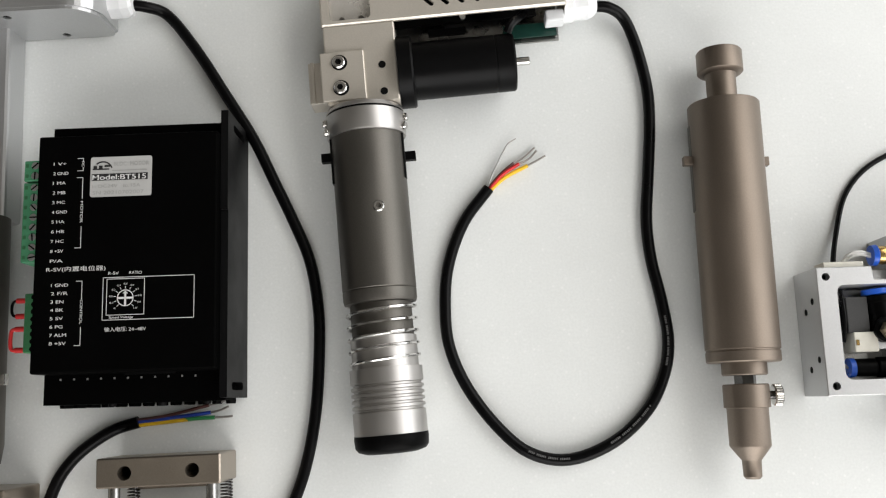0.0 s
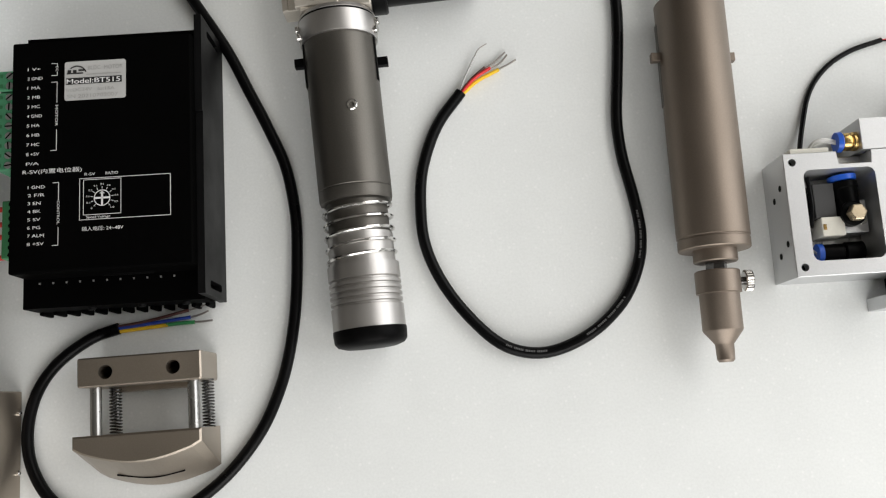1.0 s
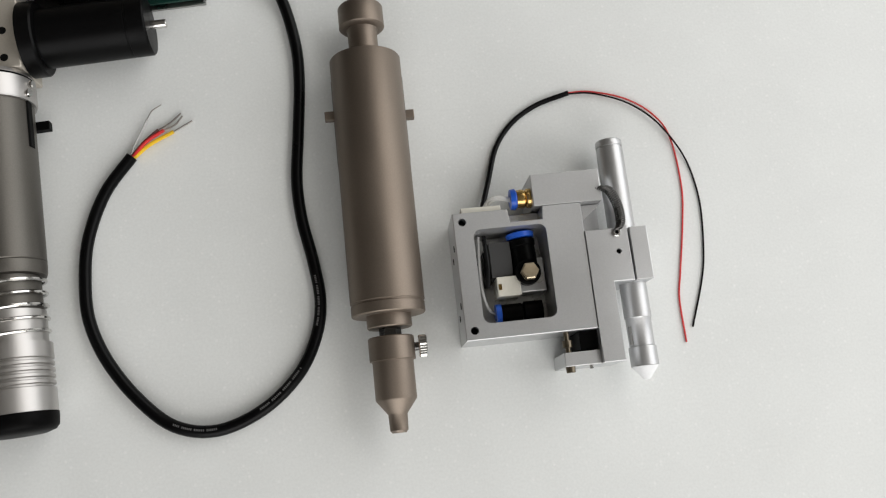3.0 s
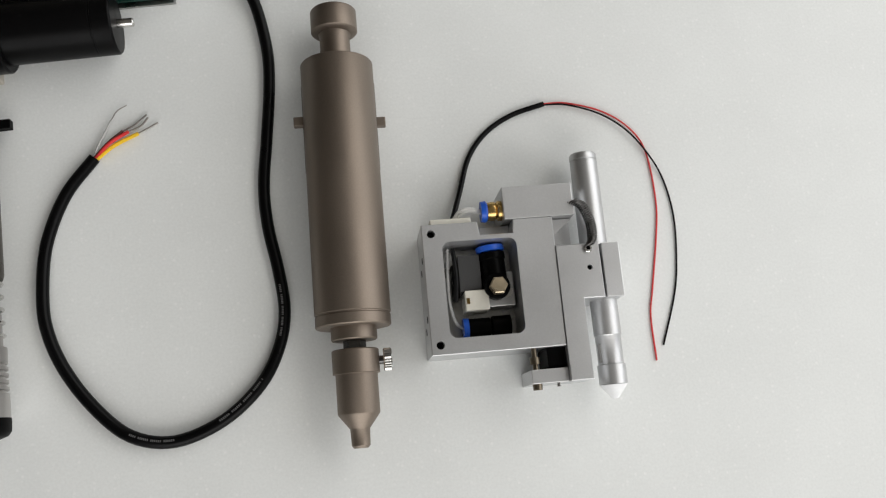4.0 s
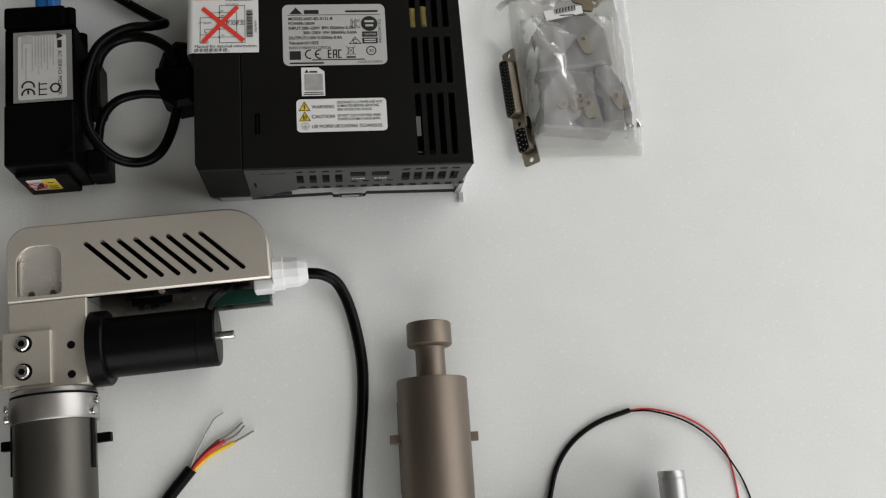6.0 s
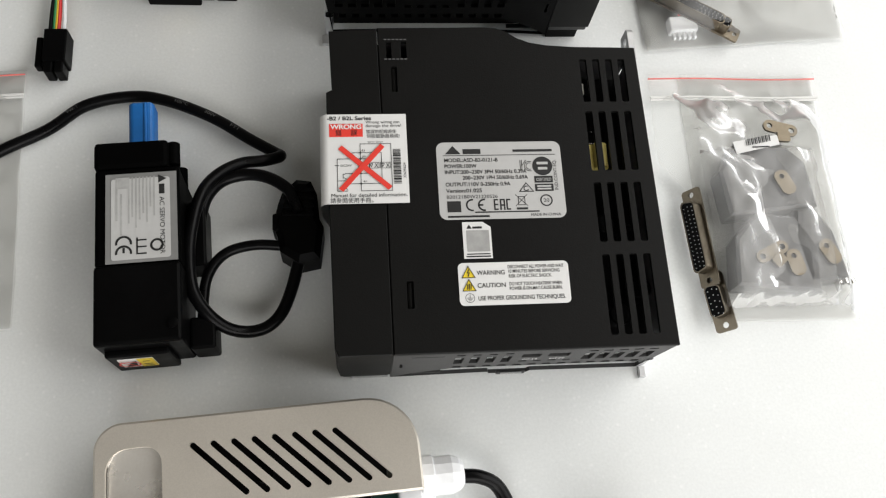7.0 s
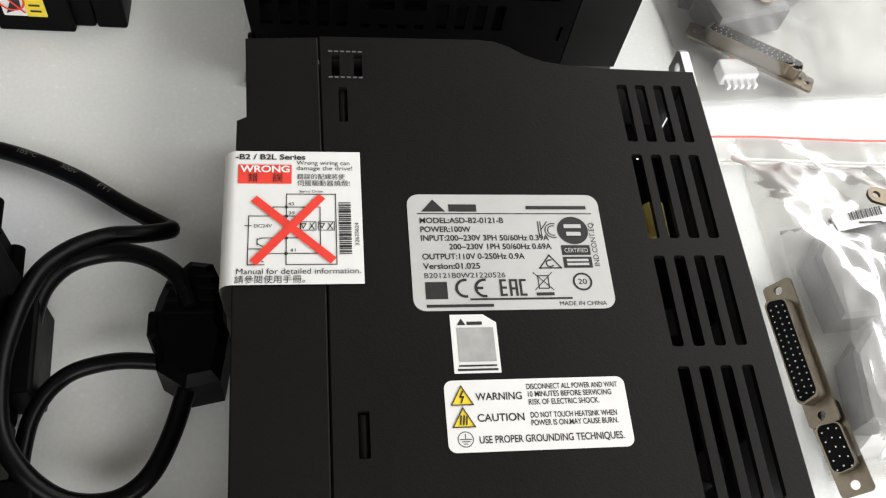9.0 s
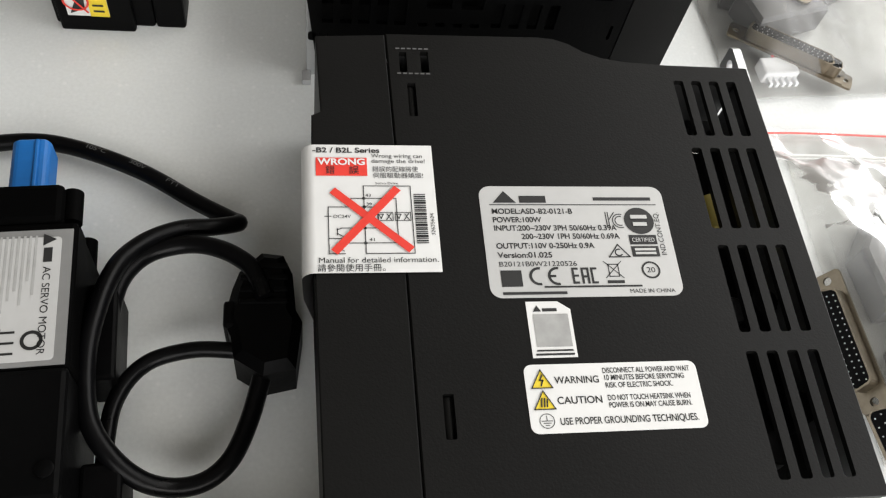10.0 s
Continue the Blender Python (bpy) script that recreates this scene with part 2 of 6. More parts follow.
def plate(outer, holes=(), z0=0.0, z1=0.001, bm=None, edge=0.0, xf=None):
    """A flat piece of that outline, with holes through it. edge: chamfer of the upper rim."""
    bm = bm or bmesh.new()
    made = []

    def ring(points, z):
        return [bm.verts.new((x, y, z)) for x, y in points]

    def shrink(points, d):
        n, out = len(points), []
        area = sum(points[i][0] * points[(i + 1) % n][1] - points[(i + 1) % n][0] * points[i][1] for i in range(n))
        s = 1 if area > 0 else -1
        for i in range(n):
            (ax, ay), (bx, by), (cx, cy) = points[i - 1], points[i], points[(i + 1) % n]
            n1 = Vector((-(by - ay), bx - ax)).normalized() * s
            n2 = Vector((-(cy - by), cx - bx)).normalized() * s
            m = (n1 + n2)
            m = m.normalized() * d / max(0.4, m.normalized().dot(n1)) if m.length > 1e-9 else n1 * d
            out.append((bx + m.x, by + m.y))
        return out

    for z, top in ((z0, False), (z1, True)):
        loops = []
        for k, pts in enumerate([outer, *holes]):
            if top and edge and k == 0:
                low, high = ring(pts, z1 - edge), ring(shrink(pts, edge), z1)
                made.append(low)
                for i in range(len(low)):
                    bm.faces.new((low[i], low[(i + 1) % len(low)], high[(i + 1) % len(low)], high[i]))
                loops.append(high)
            else:
                r = ring(pts, z)
                loops.append(r)
                made.append(r)
        edges = []
        for r in loops:
            edges += [bm.edges.get((r[i], r[(i + 1) % len(r)])) or bm.edges.new((r[i], r[(i + 1) % len(r)])) for i in range(len(r))]
        bmesh.ops.triangle_fill(bm, use_beauty=True, use_dissolve=False, edges=edges)
    half = len(made) // 2
    for a, b in zip(made[:half], made[half:]):
        for i in range(len(a)):
            bm.faces.new((a[i], a[(i + 1) % len(a)], b[(i + 1) % len(b)], b[i]))
    if xf is not None:
        bmesh.ops.transform(bm, matrix=xf, verts=[v for r in made for v in r] if not edge else list(bm.verts))
    return bm


def lathe(profile, m=None, n=40, bm=None):
    """Turns (along, radius) about the local y axis; m places it."""
    bm = bm or bmesh.new()
    m = m or Matrix()
    rings = []
    for y, r in profile:
        if r <= 1e-7:
            rings.append([bm.verts.new(m @ Vector((0, y, 0)))])
        else:
            rings.append([bm.verts.new(m @ Vector((r * math.cos(2 * math.pi * i / n), y, r * math.sin(2 * math.pi * i / n)))) for i in range(n)])
    for a, b in zip(rings, rings[1:]):
        for i in range(n):
            j = (i + 1) % n
            if len(a) == 1 and len(b) == 1:
                continue
            if len(a) == 1:
                bm.faces.new((a[0], b[j], b[i]))
            elif len(b) == 1:
                bm.faces.new((a[i], a[j], b[0]))
            else:
                bm.faces.new((a[i], a[j], b[j], b[i]))
    for r in (rings[0], rings[-1]):
        if len(r) > 2:
            bm.faces.new(r)
    return bm


def smooth_path(points, step=5):
    pts = [Vector(p) for p in points]
    pts = [pts[0] * 2 - pts[1], *pts, pts[-1] * 2 - pts[-2]]
    out = []
    for i in range(1, len(pts) - 2):
        a, b, c, d = pts[i - 1:i + 3]
        for k in range(step):
            t = k / step
            out.append(0.5 * (2 * b + (c - a) * t + (2 * a - 5 * b + 4 * c - d) * t * t + (3 * b - a - 3 * c + d) * t ** 3))
    out.append(pts[-2])
    return out


def tube(points, r, n=10, step=5, bm=None, smooth=True, taper=1.0):
    bm = bm or bmesh.new()
    path = smooth_path(points, step) if smooth else [Vector(p) for p in points]
    up, rings = Vector((0.03, 0.02, 1)).normalized(), []
    for i, p in enumerate(path):
        d = (path[min(i + 1, len(path) - 1)] - path[max(i - 1, 0)]).normalized()
        side = d.cross(up)
        side = side.normalized() if side.length > 0.05 else Vector((1, 0, 0))
        up = side.cross(d).normalized()
        rr = r * (1 + (taper - 1) * i / max(1, len(path) - 1))
        rings.append([bm.verts.new(p + rr * (math.cos(2 * math.pi * k / n) * side + math.sin(2 * math.pi * k / n) * up)) for k in range(n)])
    for a, b in zip(rings, rings[1:]):
        for k in range(n):
            bm.faces.new((a[k], a[(k + 1) % n], b[(k + 1) % n], b[k]))
    bm.faces.new(rings[0]), bm.faces.new(rings[-1])
    return bm


def coil(centre, radius, wire, turns, n_turn=20, ends=1.0, bm=None):
    """A helical spring along the smoothed centre line."""
    path = smooth_path(centre, 12)
    lengths = [0.0]
    for a, b in zip(path, path[1:]):
        lengths.append(lengths[-1] + (b - a).length)
    pts = []
    total = int(turns * n_turn)
    d0 = (path[-1] - path[0]).normalized()
    u = d0.cross(Vector((0, 0, 1))).normalized()
    v = d0.cross(u)
    for i in range(total + 1):
        s = i / total * lengths[-1]
        k = min(next((j for j in range(1, len(lengths)) if lengths[j] >= s), len(lengths) - 1), len(lengths) - 1)
        f = (s - lengths[k - 1]) / max(1e-9, lengths[k] - lengths[k - 1])
        p = path[k - 1].lerp(path[k], f)
        a = 2 * math.pi * i / n_turn
        pts.append(p + radius * (math.cos(a) * u + math.sin(a) * v))
    return tube(pts, wire, 6, 1, bm, smooth=False)


def write(bm, text, x, y, height, width=0.0, turn=0.0, z=0.0, bold=0.0, centre=False):
    """Flat lettering in the built-in font; the capitals are as high as given, the line as wide as given."""
    cu = bpy.data.curves.new("text", "FONT")
    cu.body, cu.size, cu.offset = text, 1.0, bold
    ob = bpy.data.objects.new("text", cu)
    me = bpy.data.meshes.new_from_object(ob)
    if len(me.vertices):
        xs, ys = [v.co.x for v in me.vertices], [v.co.y for v in me.vertices]
        sy = height / 0.69
        sx = width / max(1e-6, max(xs) - min(xs)) if width else sy
        off = (min(xs) + max(xs)) / 2 if centre else min(xs)
        m = Matrix.Translation((x, y, z)) @ Matrix.Rotation(radians(turn), 4, "Z") @ Matrix.Diagonal((sx, sy, 1, 1)) @ Matrix.Translation((-off, 0, 0))
        me.transform(m)
        bm.from_mesh(me)
    bpy.data.objects.remove(ob)
    bpy.data.curves.remove(cu)
    bpy.data.meshes.remove(me)
    return bm


def flat(bm, points, z=0.0):
    bm.faces.new([bm.verts.new((x, y, z)) for x, y in points])
    return bm


def bar(bm, x0, x1, y0, y1, z=0.0):
    return flat(bm, ((x0, y0), (x1, y0), (x1, y1), (x0, y1)), z)


def line(bm, ax, ay, bx, by, w, z=0.0):
    d = Vector((bx - ax, by - ay)).normalized() * w / 2
    return flat(bm, ((ax - d.x + d.y, ay - d.y - d.x), (bx + d.x + d.y, by + d.y - d.x), (bx + d.x - d.y, by + d.y + d.x), (ax - d.x - d.y, ay - d.y + d.x)), z)


def frame_line(bm, x0, x1, y0, y1, w, z=0.0):
    for a in ((x0, y0, x1, y0), (x1, y0, x1, y1), (x1, y1, x0, y1), (x0, y1, x0, y0)):
        line(bm, *a, w, z)
    return bm


def arc(bm, cx, cy, r, w, a0, a1, z=0.0, n=20):
    p = [(cx + math.cos(radians(a0 + (a1 - a0) * i / n)), cy + math.sin(radians(a0 + (a1 - a0) * i / n))) for i in range(n + 1)]
    p = [((x - cx), (y - cy)) for x, y in p]
    for (ax, ay), (bx, by) in zip(p, p[1:]):
        flat(bm, [(cx + ax * (r - w / 2), cy + ay * (r - w / 2)), (cx + ax * (r + w / 2), cy + ay * (r + w / 2)),
                  (cx + bx * (r + w / 2), cy + by * (r + w / 2)), (cx + bx * (r - w / 2), cy + by * (r - w / 2))], z)
    return bm


def printing(name, bm, mat, parent, z, m=None):
    """Lettering laid on a sticker; z lifts it off the surface."""
    ob = part(name, bm, mat, parent)
    ob.data.transform(Matrix.Translation((0, 0, z)) if m is None else m @ Matrix.Translation((0, 0, z)))
    return ob


def cap_screw(x, y, z, r, parent, mat=None, socket=True):
    """A socket head screw seen from above, standing in the surface at z."""
    bm = plate(disc(x, y, r, 20), [disc(x, y, r * 0.5, 6)] if socket else [], z - r * 0.6, z + r * 0.35, edge=r * 0.18)
    screw = part("screw", bm, mat or STEEL, parent, "bright steel socket screw")
    if socket:
        part("socket", plate(disc(x, y, r * 0.52, 6), [], z - r * 0.55, z - r * 0.25), DRIVE_DARK, screw)
    return screw


# ---- setting ----
def setting(name, bm, mat, label, category):
    return tagged(part(name, bm, mat), label, category, "", "structure")


setting("foam_sheet", plate(rounded(-0.55, 0.95, -0.45, 1.05, 0.01), [], -0.004, 0.0), FOAM, "white closed-cell packing foam sheet covering the table", "foam sheet")
table = thing("table", pose(0.2, 0.3, -0.75), "plain laminate work table under the white foam sheet", "table")
part("tabletop", box(-0.78, 0.78, -0.78, 0.78, 0.715, 0.7455, 0.003), TABLE, table)
for lx in (-0.72, 0.72):
    for ly in (-0.72, 0.72):
        part("leg", box(lx - 0.025, lx + 0.025, ly - 0.025, ly + 0.025, 0, 0.715, 0.002), SILVER, table)
setting("floor", box(-1.7, 1.3, -1.0, 2.1, -0.85, -0.75), FLOOR, "grey tiled floor of the room", "floor")
# ceiling and walls are unseen, added to bounce and limit the light
setting("ceiling", box(-1.7, 1.3, -1.0, 2.1, 1.95, 2.05), CEIL, "unseen grey ceiling added to bounce light", "ceiling")
setting("wall_west", box(-1.8, -1.7, -1.0, 2.1, -0.85, 2.05), WALL, "unseen grey wall added to bounce light", "wall")
setting("wall_north", box(-1.8, 1.4, 2.1, 2.2, -0.85, 2.05), WALL, "unseen grey wall added to bounce light", "wall")
XZ = Matrix(((1, 0, 0, 0), (0, 0, -1, 0), (0, 1, 0, 0), (0, 0, 0, 1)))
setting("wall_south", plate([(-1.8, -0.85), (1.4, -0.85), (1.4, 2.05), (-1.8, 2.05)], [[(-0.37, 0.12), (1.27, 0.12), (1.27, 1.3), (-0.37, 1.3)]], 1.0, 1.1, xf=XZ), WALL, "unseen grey wall added round a wide window", "wall")
YZ = Matrix(((0, 0, 1, 0), (1, 0, 0, 0), (0, 1, 0, 0), (0, 0, 0, 1)))
setting("wall_east", plate([(-1.0, -0.85), (2.1, -0.85), (2.1, 2.05), (-1.0, 2.05)], [[(-0.37, 0.12), (1.87, 0.12), (1.87, 1.5), (-0.37, 1.5)]], 1.3, 1.4, xf=YZ), WALL, "unseen grey wall added round a window", "wall")


# ---- motor driver box with terminals ----
def driver_box():
    d = thing("motor_driver", pose(-0.093, 0.122, 0), "black motor driver box with finned heatsink, green terminals and white lettering", "motor driver")
    # sheet cover over the board
    cover = part("cover", box(0.0016, 0.0975, 0.0145, 0.1400, 0.014, 0.0500, 0.0012), BLACK_PAINT, d, "matt black sheet cover with printed white legends")
    # heatsink with fins below, open at both ends
    hs = plate([(0.0005, 0.0125), (0.0974, 0.0125), (0.0974, 0.030), (0.0005, 0.030)], [], -0.0012, 0.1505, xf=Matrix(((1, 0, 0, 0), (0, 0, 1, 0), (0, 1, 0, 0), (0, 0, 0, 1))))
    part("heatsink", hs, BLACK_PAINT, d, "black anodised extruded heatsink")
    fin = box(-0.0012, 0.0012, 0.0, 0.1493, 0.0, 0.0135, 0.0004, seg=1)
    first = part("fin", fin, BLACK_PAINT, d)
    first.location = (0.003, -0.0030, 0)
    for i in range(1, 13):
        o = new("fin", first.data)
        o.parent, o.location = d, (0.003 + i * 0.0076, -0.0030, 0)
    # upright side plate
    yz = Matrix(((0, 0, 1, 0), (1, 0, 0, 0), (0, 1, 0, 0), (0, 0, 0, 1)))
    side = plate([(0.0, 0), (0.1525, 0), (0.1525, 0.0455), (0.098, 0.0455), (0.098, 0.0440), (0.0, 0.0440)], [capsule(0.146, 0.012, 0.146, 0.032, 0.0021), capsule(0.006, 0.012, 0.006, 0.032, 0.0021)], 0.0977, 0.1016, xf=yz)
    part("side_plate", side, BLACK_SIDE, d, "black aluminium side plate with mounting slots")
    for x, y in ((0.035, 0.0135), (0.062, 0.0135), (0.086, 0.0135)):
        bm = lathe([(-0.0012, 0), (-0.0012, 0.0018), (0, 0.0022), (0.002, 0.0022)], pose(x, -0.0016, 0.024), 14)
        part("screw", bm, BLACK_SIDE, d)
    part("lip", box(0.045, 0.072, 0.0135, 0.0146, 0.0345, 0.0350), BLACK_SIDE, d)
    for i in range(11):
        part("solder_point", box(0.0090 + i * 0.0072, 0.0098 + i * 0.0072, 0.0116, 0.0126, 0.0299, 0.0307), SILVER, d)
    for x in (0.03, 0.082):
        part("rivet", lathe([(-0.0008, 0), (-0.0006, 0.0009), (0, 0.0009)], pose(x, 0.1412, 0.0345, 180), 10), STEEL, d)
    # pluggable terminal strips
    def strip(y0, n, pitch, x0, width, mat, z1):
        body = part("terminal_block", box(x0, x0 + width, y0 - n * pitch, y0, 0.016, z1, 0.0005, seg=1), mat, d, "green screw terminal block")
        for i in range(n):
            y = y0 - (i + 0.5) * pitch
            r = pitch * 0.36
            part("screw", plate(disc(x0 + width * 0.68, y, r, 16), [], z1 - 0.001, z1 + 0.0002), SILVER if mat is GREEN else DRIVE_DARK, body)
            bm = bmesh.new()
            a = radians(40 + 47 * i)
            line(bm, x0 + width * 0.68 - r * 0.85 * math.cos(a), y - r * 0.85 * math.sin(a), x0 + width * 0.68 + r * 0.85 * math.cos(a), y + r * 0.85 * math.sin(a), r * 0.4, z1 + 0.0004)
            part("slot", bm, DRIVE_DARK, body)
            part("entry", plate(rounded(x0 + width * 0.10, x0 + width * 0.28, y - r * 0.5, y + r * 0.5, 0.0003, 2), [], z1 - 0.001, z1 + 0.0002), GREEN_DARK, body)
        return body
    strip(0.1325, 2, 0.0058, -0.0150, 0.0090, GREEN, 0.031)
    strip(0.1200, 8, 0.00555, -0.0150, 0.0090, GREEN, 0.031)
    strip(0.0590, 8, 0.0040, -0.0125, 0.0075, GREEN_DARK, 0.029)
    for y, y2, sleeve, wire in ((0.0560, 0.0475, RED_WIRE, CABLE), (0.0405, 0.0290, RED_WIRE, RED_WIRE)):
        j = part("jumper", tube([(-0.014, y, 0.022), (-0.0205, y, 0.022), (-0.0225, y - 0.002, 0.022), (-0.0225, y2 + 0.002, 0.022), (-0.0205, y2, 0.022), (-0.014, y2, 0.022)], 0.0008 if wire is CABLE else 0.0011, 8, 4), wire, d, "short wire jumper with red ferrules", True)
        for yy in (y, y2):
            part("ferrule", tube([(-0.0132, yy, 0.022), (-0.0165, yy, 0.022), (-0.0200, yy, 0.022)], 0.0015, 10, 2), sleeve, j, "", True)
    # printed legends
    ink = bmesh.new()
    names = ["1 V+", "2 GND", "1 MA", "2 MB", "3 MC", "4 GND", "5 HA", "6 HB", "7 HC", "8 +5V", "P/A"]
    for i, s in enumerate(names):
        write(ink, s, 0.0102, 0.1238 - i * 0.0052, 0.0016, 0.0080 if "GND" in s else 0.0068)
    write(ink, "R-SV(内置电位器)", 0.0085, 0.0672, 0.0019, 0.031)
    for i, s in enumerate(["1 GND", "2 F/R", "3 EN", "4 BK", "5 SV", "6 PG", "7 ALM", "8 +5V"]):
        write(ink, s, 0.0114, 0.0591 - i * 0.0043, 0.0016, 0.0088 if len(s) > 4 else 0.0068)
    for x, ya, yb in ((0.026, 0.1272, 0.1205), (0.026, 0.1168, 0.0792), (0.0275, 0.0617, 0.0285)):
        mid, gap = (ya + yb) / 2, min(0.0075, (ya - yb) * 0.22)
        line(ink, x - 0.003, ya, x, ya, 0.0003), line(ink, x - 0.003, yb, x, yb, 0.0003)
        line(ink, x, ya, x, mid + gap, 0.0003), line(ink, x, yb, x, mid - gap, 0.0003)
    write(ink, "DC", 0.0252, 0.1256, 0.0013, 0.0028, -90), write(ink, "MOTOR", 0.0252, 0.1040, 0.0014, 0.0115, -90), write(ink, "CONTROL", 0.0268, 0.0520, 0.0013, 0.0125, -90)
    frame_line(ink, 0.0385, 0.0858, 0.0410, 0.0630, 0.0003)
    frame_line(ink, 0.0405, 0.0600, 0.0435, 0.0622, 0.0003)
    write(ink, "R-SV", 0.0410, 0.0645, 0.0015, 0.0055), write(ink, "RATIO", 0.0520, 0.0645, 0.0015, 0.0065)
    write(ink, "Speed Voltage", 0.0420, 0.0417, 0.0012, 0.0125)
    write(ink, "输入电压: 24~48V", 0.0398, 0.0352, 0.0017, 0.0215)
    arc(ink, 0.0502, 0.0522, 0.0041, 0.00045, 0, 360, n=32)
    line(ink, 0.0465, 0.0522, 0.0539, 0.0522, 0.0010), line(ink, 0.0502, 0.0488, 0.0502, 0.0550, 0.0010)
    flat(ink, ((0.0488, 0.0545), (0.0516, 0.0545), (0.0502, 0.0560)))
    for i, s in enumerate(["0", "0.1", "0.2", "0.3", "0.4", "0.5", "0.6", "0.7", "0.8", "0.9", "1.0"]):
        a = radians(225 - 27 * i)
        line(ink, 0.0502 + 0.0050 * math.cos(a), 0.0522 + 0.0050 * math.sin(a), 0.0502 + 0.0060 * math.cos(a), 0.0522 + 0.0060 * math.sin(a), 0.0003)
        write(ink, s, 0.0502 + 0.0076 * math.cos(a), 0.0517 + 0.0074 * math.sin(a), 0.0009, 0.0018 if len(s) > 1 else 0.0008, centre=True)
    printing("legend", ink, INK_WHITE, cover, 0.0502)
    # type sticker
    st = part("sticker", plate(rounded(0.0300, 0.0625, 0.1060, 0.1275, 0.0012), [], 0.0500, 0.0503), SILVER_PAPER, d, "silver type sticker with black print")
    a, b = bmesh.new(), bmesh.new()
    bar(a, 0.0308, 0.0605, 0.1147, 0.1183)
    arc(a, 0.0365, 0.1196, 0.0052, 0.0007, 20, 130), bar(a, 0.0312, 0.0400, 0.1205, 0.1212), bar(a, 0.0316, 0.0335, 0.1212, 0.1228), bar(a, 0.0345, 0.0364, 0.1212, 0.1228), bar(a, 0.0374, 0.0405, 0.1220, 0.1230)
    printing("print", a, INK, st, 0.0505)
    write(b, "BLDC  MOTOR", 0.0425, 0.1225, 0.0021, 0.0185)
    bar(b, 0.0415, 0.0600, 0.1197, 0.1202)
    write(b, "In:DC24V   Io:15A", 0.0312, 0.1108, 0.0018, 0.0255)
    write(b, "SN 20210702007", 0.0315, 0.1072, 0.0019, 0.0270)
    printing("print", b, INK_PALE, st, 0.0505)
    c = bmesh.new()
    write(c, "Model:BT515", 0.0312, 0.1151, 0.0026, 0.0285, bold=0.01)
    printing("print", c, INK_WHITE, st, 0.0507)


driver_box()


# ---- cables ----
def cable(name, pts, r, label, wires=(), marks=()):
    c = thing(name, pose(*pts[0]), label, "cable")
    o = Vector(pts[0])
    part("jacket", tube([Vector(p) - o for p in pts], r, 12, 6), CABLE, c, "black rubber jacket", True)
    path = smooth_path([Vector(p) - o for p in pts], 24)
    for start, count in marks:
        bm = bmesh.new()
        for i in range(start, start + count):
            if i % 7 == 6:
                continue
            a, b = path[i], path[i].lerp(path[i + 1], 0.62)
            side = (b - a).cross(Vector((0, 0, 1))).normalized()
            q = [a + side * 0.0002, b + side * 0.0002, b + side * 0.0013, a + side * 0.0013]
            bm.faces.new([bm.verts.new(v + Vector((0, 0, r + 0.0001))) for v in q])
        part("jacket_print", bm, INK_GREY, c, "worn grey jacket marking")
    for mat, wr, p, tip in wires:
        w = part("wire", tube([Vector(q) - o for q in p], wr, 8, 5), mat, c, "", True)
        if tip:
            part("bare_end", tube([Vector(q) - o for q in [p[-1], *tip]], wr * 0.55, 6, 4), BARE, w, "twisted tinned copper strands", True)
    return c


R = 0.0033
cable("motor_cable", [(0.2135, 0.3405, 0.012), (0.2225, 0.3395, 0.011), (0.2310, 0.3345, 0.007), (0.2378, 0.3190, R), (0.2425, 0.293, R), (0.2425, 0.270, R), (0.2395, 0.240, R), (0.2368, 0.214, R), (0.2378, 0.192, R),
      (0.2420, 0.168, R), (0.2442, 0.146, R), (0.2405, 0.127, R), (0.230, 0.108, R), (0.2105, 0.0915, R), (0.186, 0.083, R), (0.164, 0.0875, R), (0.146, 0.1035, R), (0.131, 0.125, R), (0.1225, 0.147, R), (0.121, 0.169, R),
      (0.1235, 0.192, R), (0.133, 0.2165, R), (0.148, 0.236, R)], R, "black round motor cable with stripped coloured wires, looped on foam",
      [(GREY_WIRE, 0.0006, [(0.147, 0.235, R), (0.150, 0.243, R), (0.153, 0.249, 0.003), (0.157, 0.257, 0.003)], [(0.160, 0.262, 0.003), (0.165, 0.2655, 0.002)]),
       (BROWN_WIRE, 0.0009, [(0.147, 0.235, R), (0.155, 0.244, 0.003), (0.163, 0.2505, 0.003)], [(0.169, 0.254, 0.002), (0.1755, 0.2595, 0.002)]),
       (RED_WIRE, 0.0010, [(0.148, 0.235, R), (0.156, 0.2435, 0.004), (0.166, 0.2500, 0.003)], [(0.172, 0.253, 0.002), (0.1765, 0.2575, 0.003)]),
       (YELLOW_WIRE, 0.0011, [(0.1485, 0.2345, R), (0.158, 0.2425, 0.0025), (0.171, 0.2490, 0.002)], [(0.176, 0.2515, 0.002), (0.1815, 0.2545, 0.002)])],
      [(225, 34), (285, 30), (335, 26)])
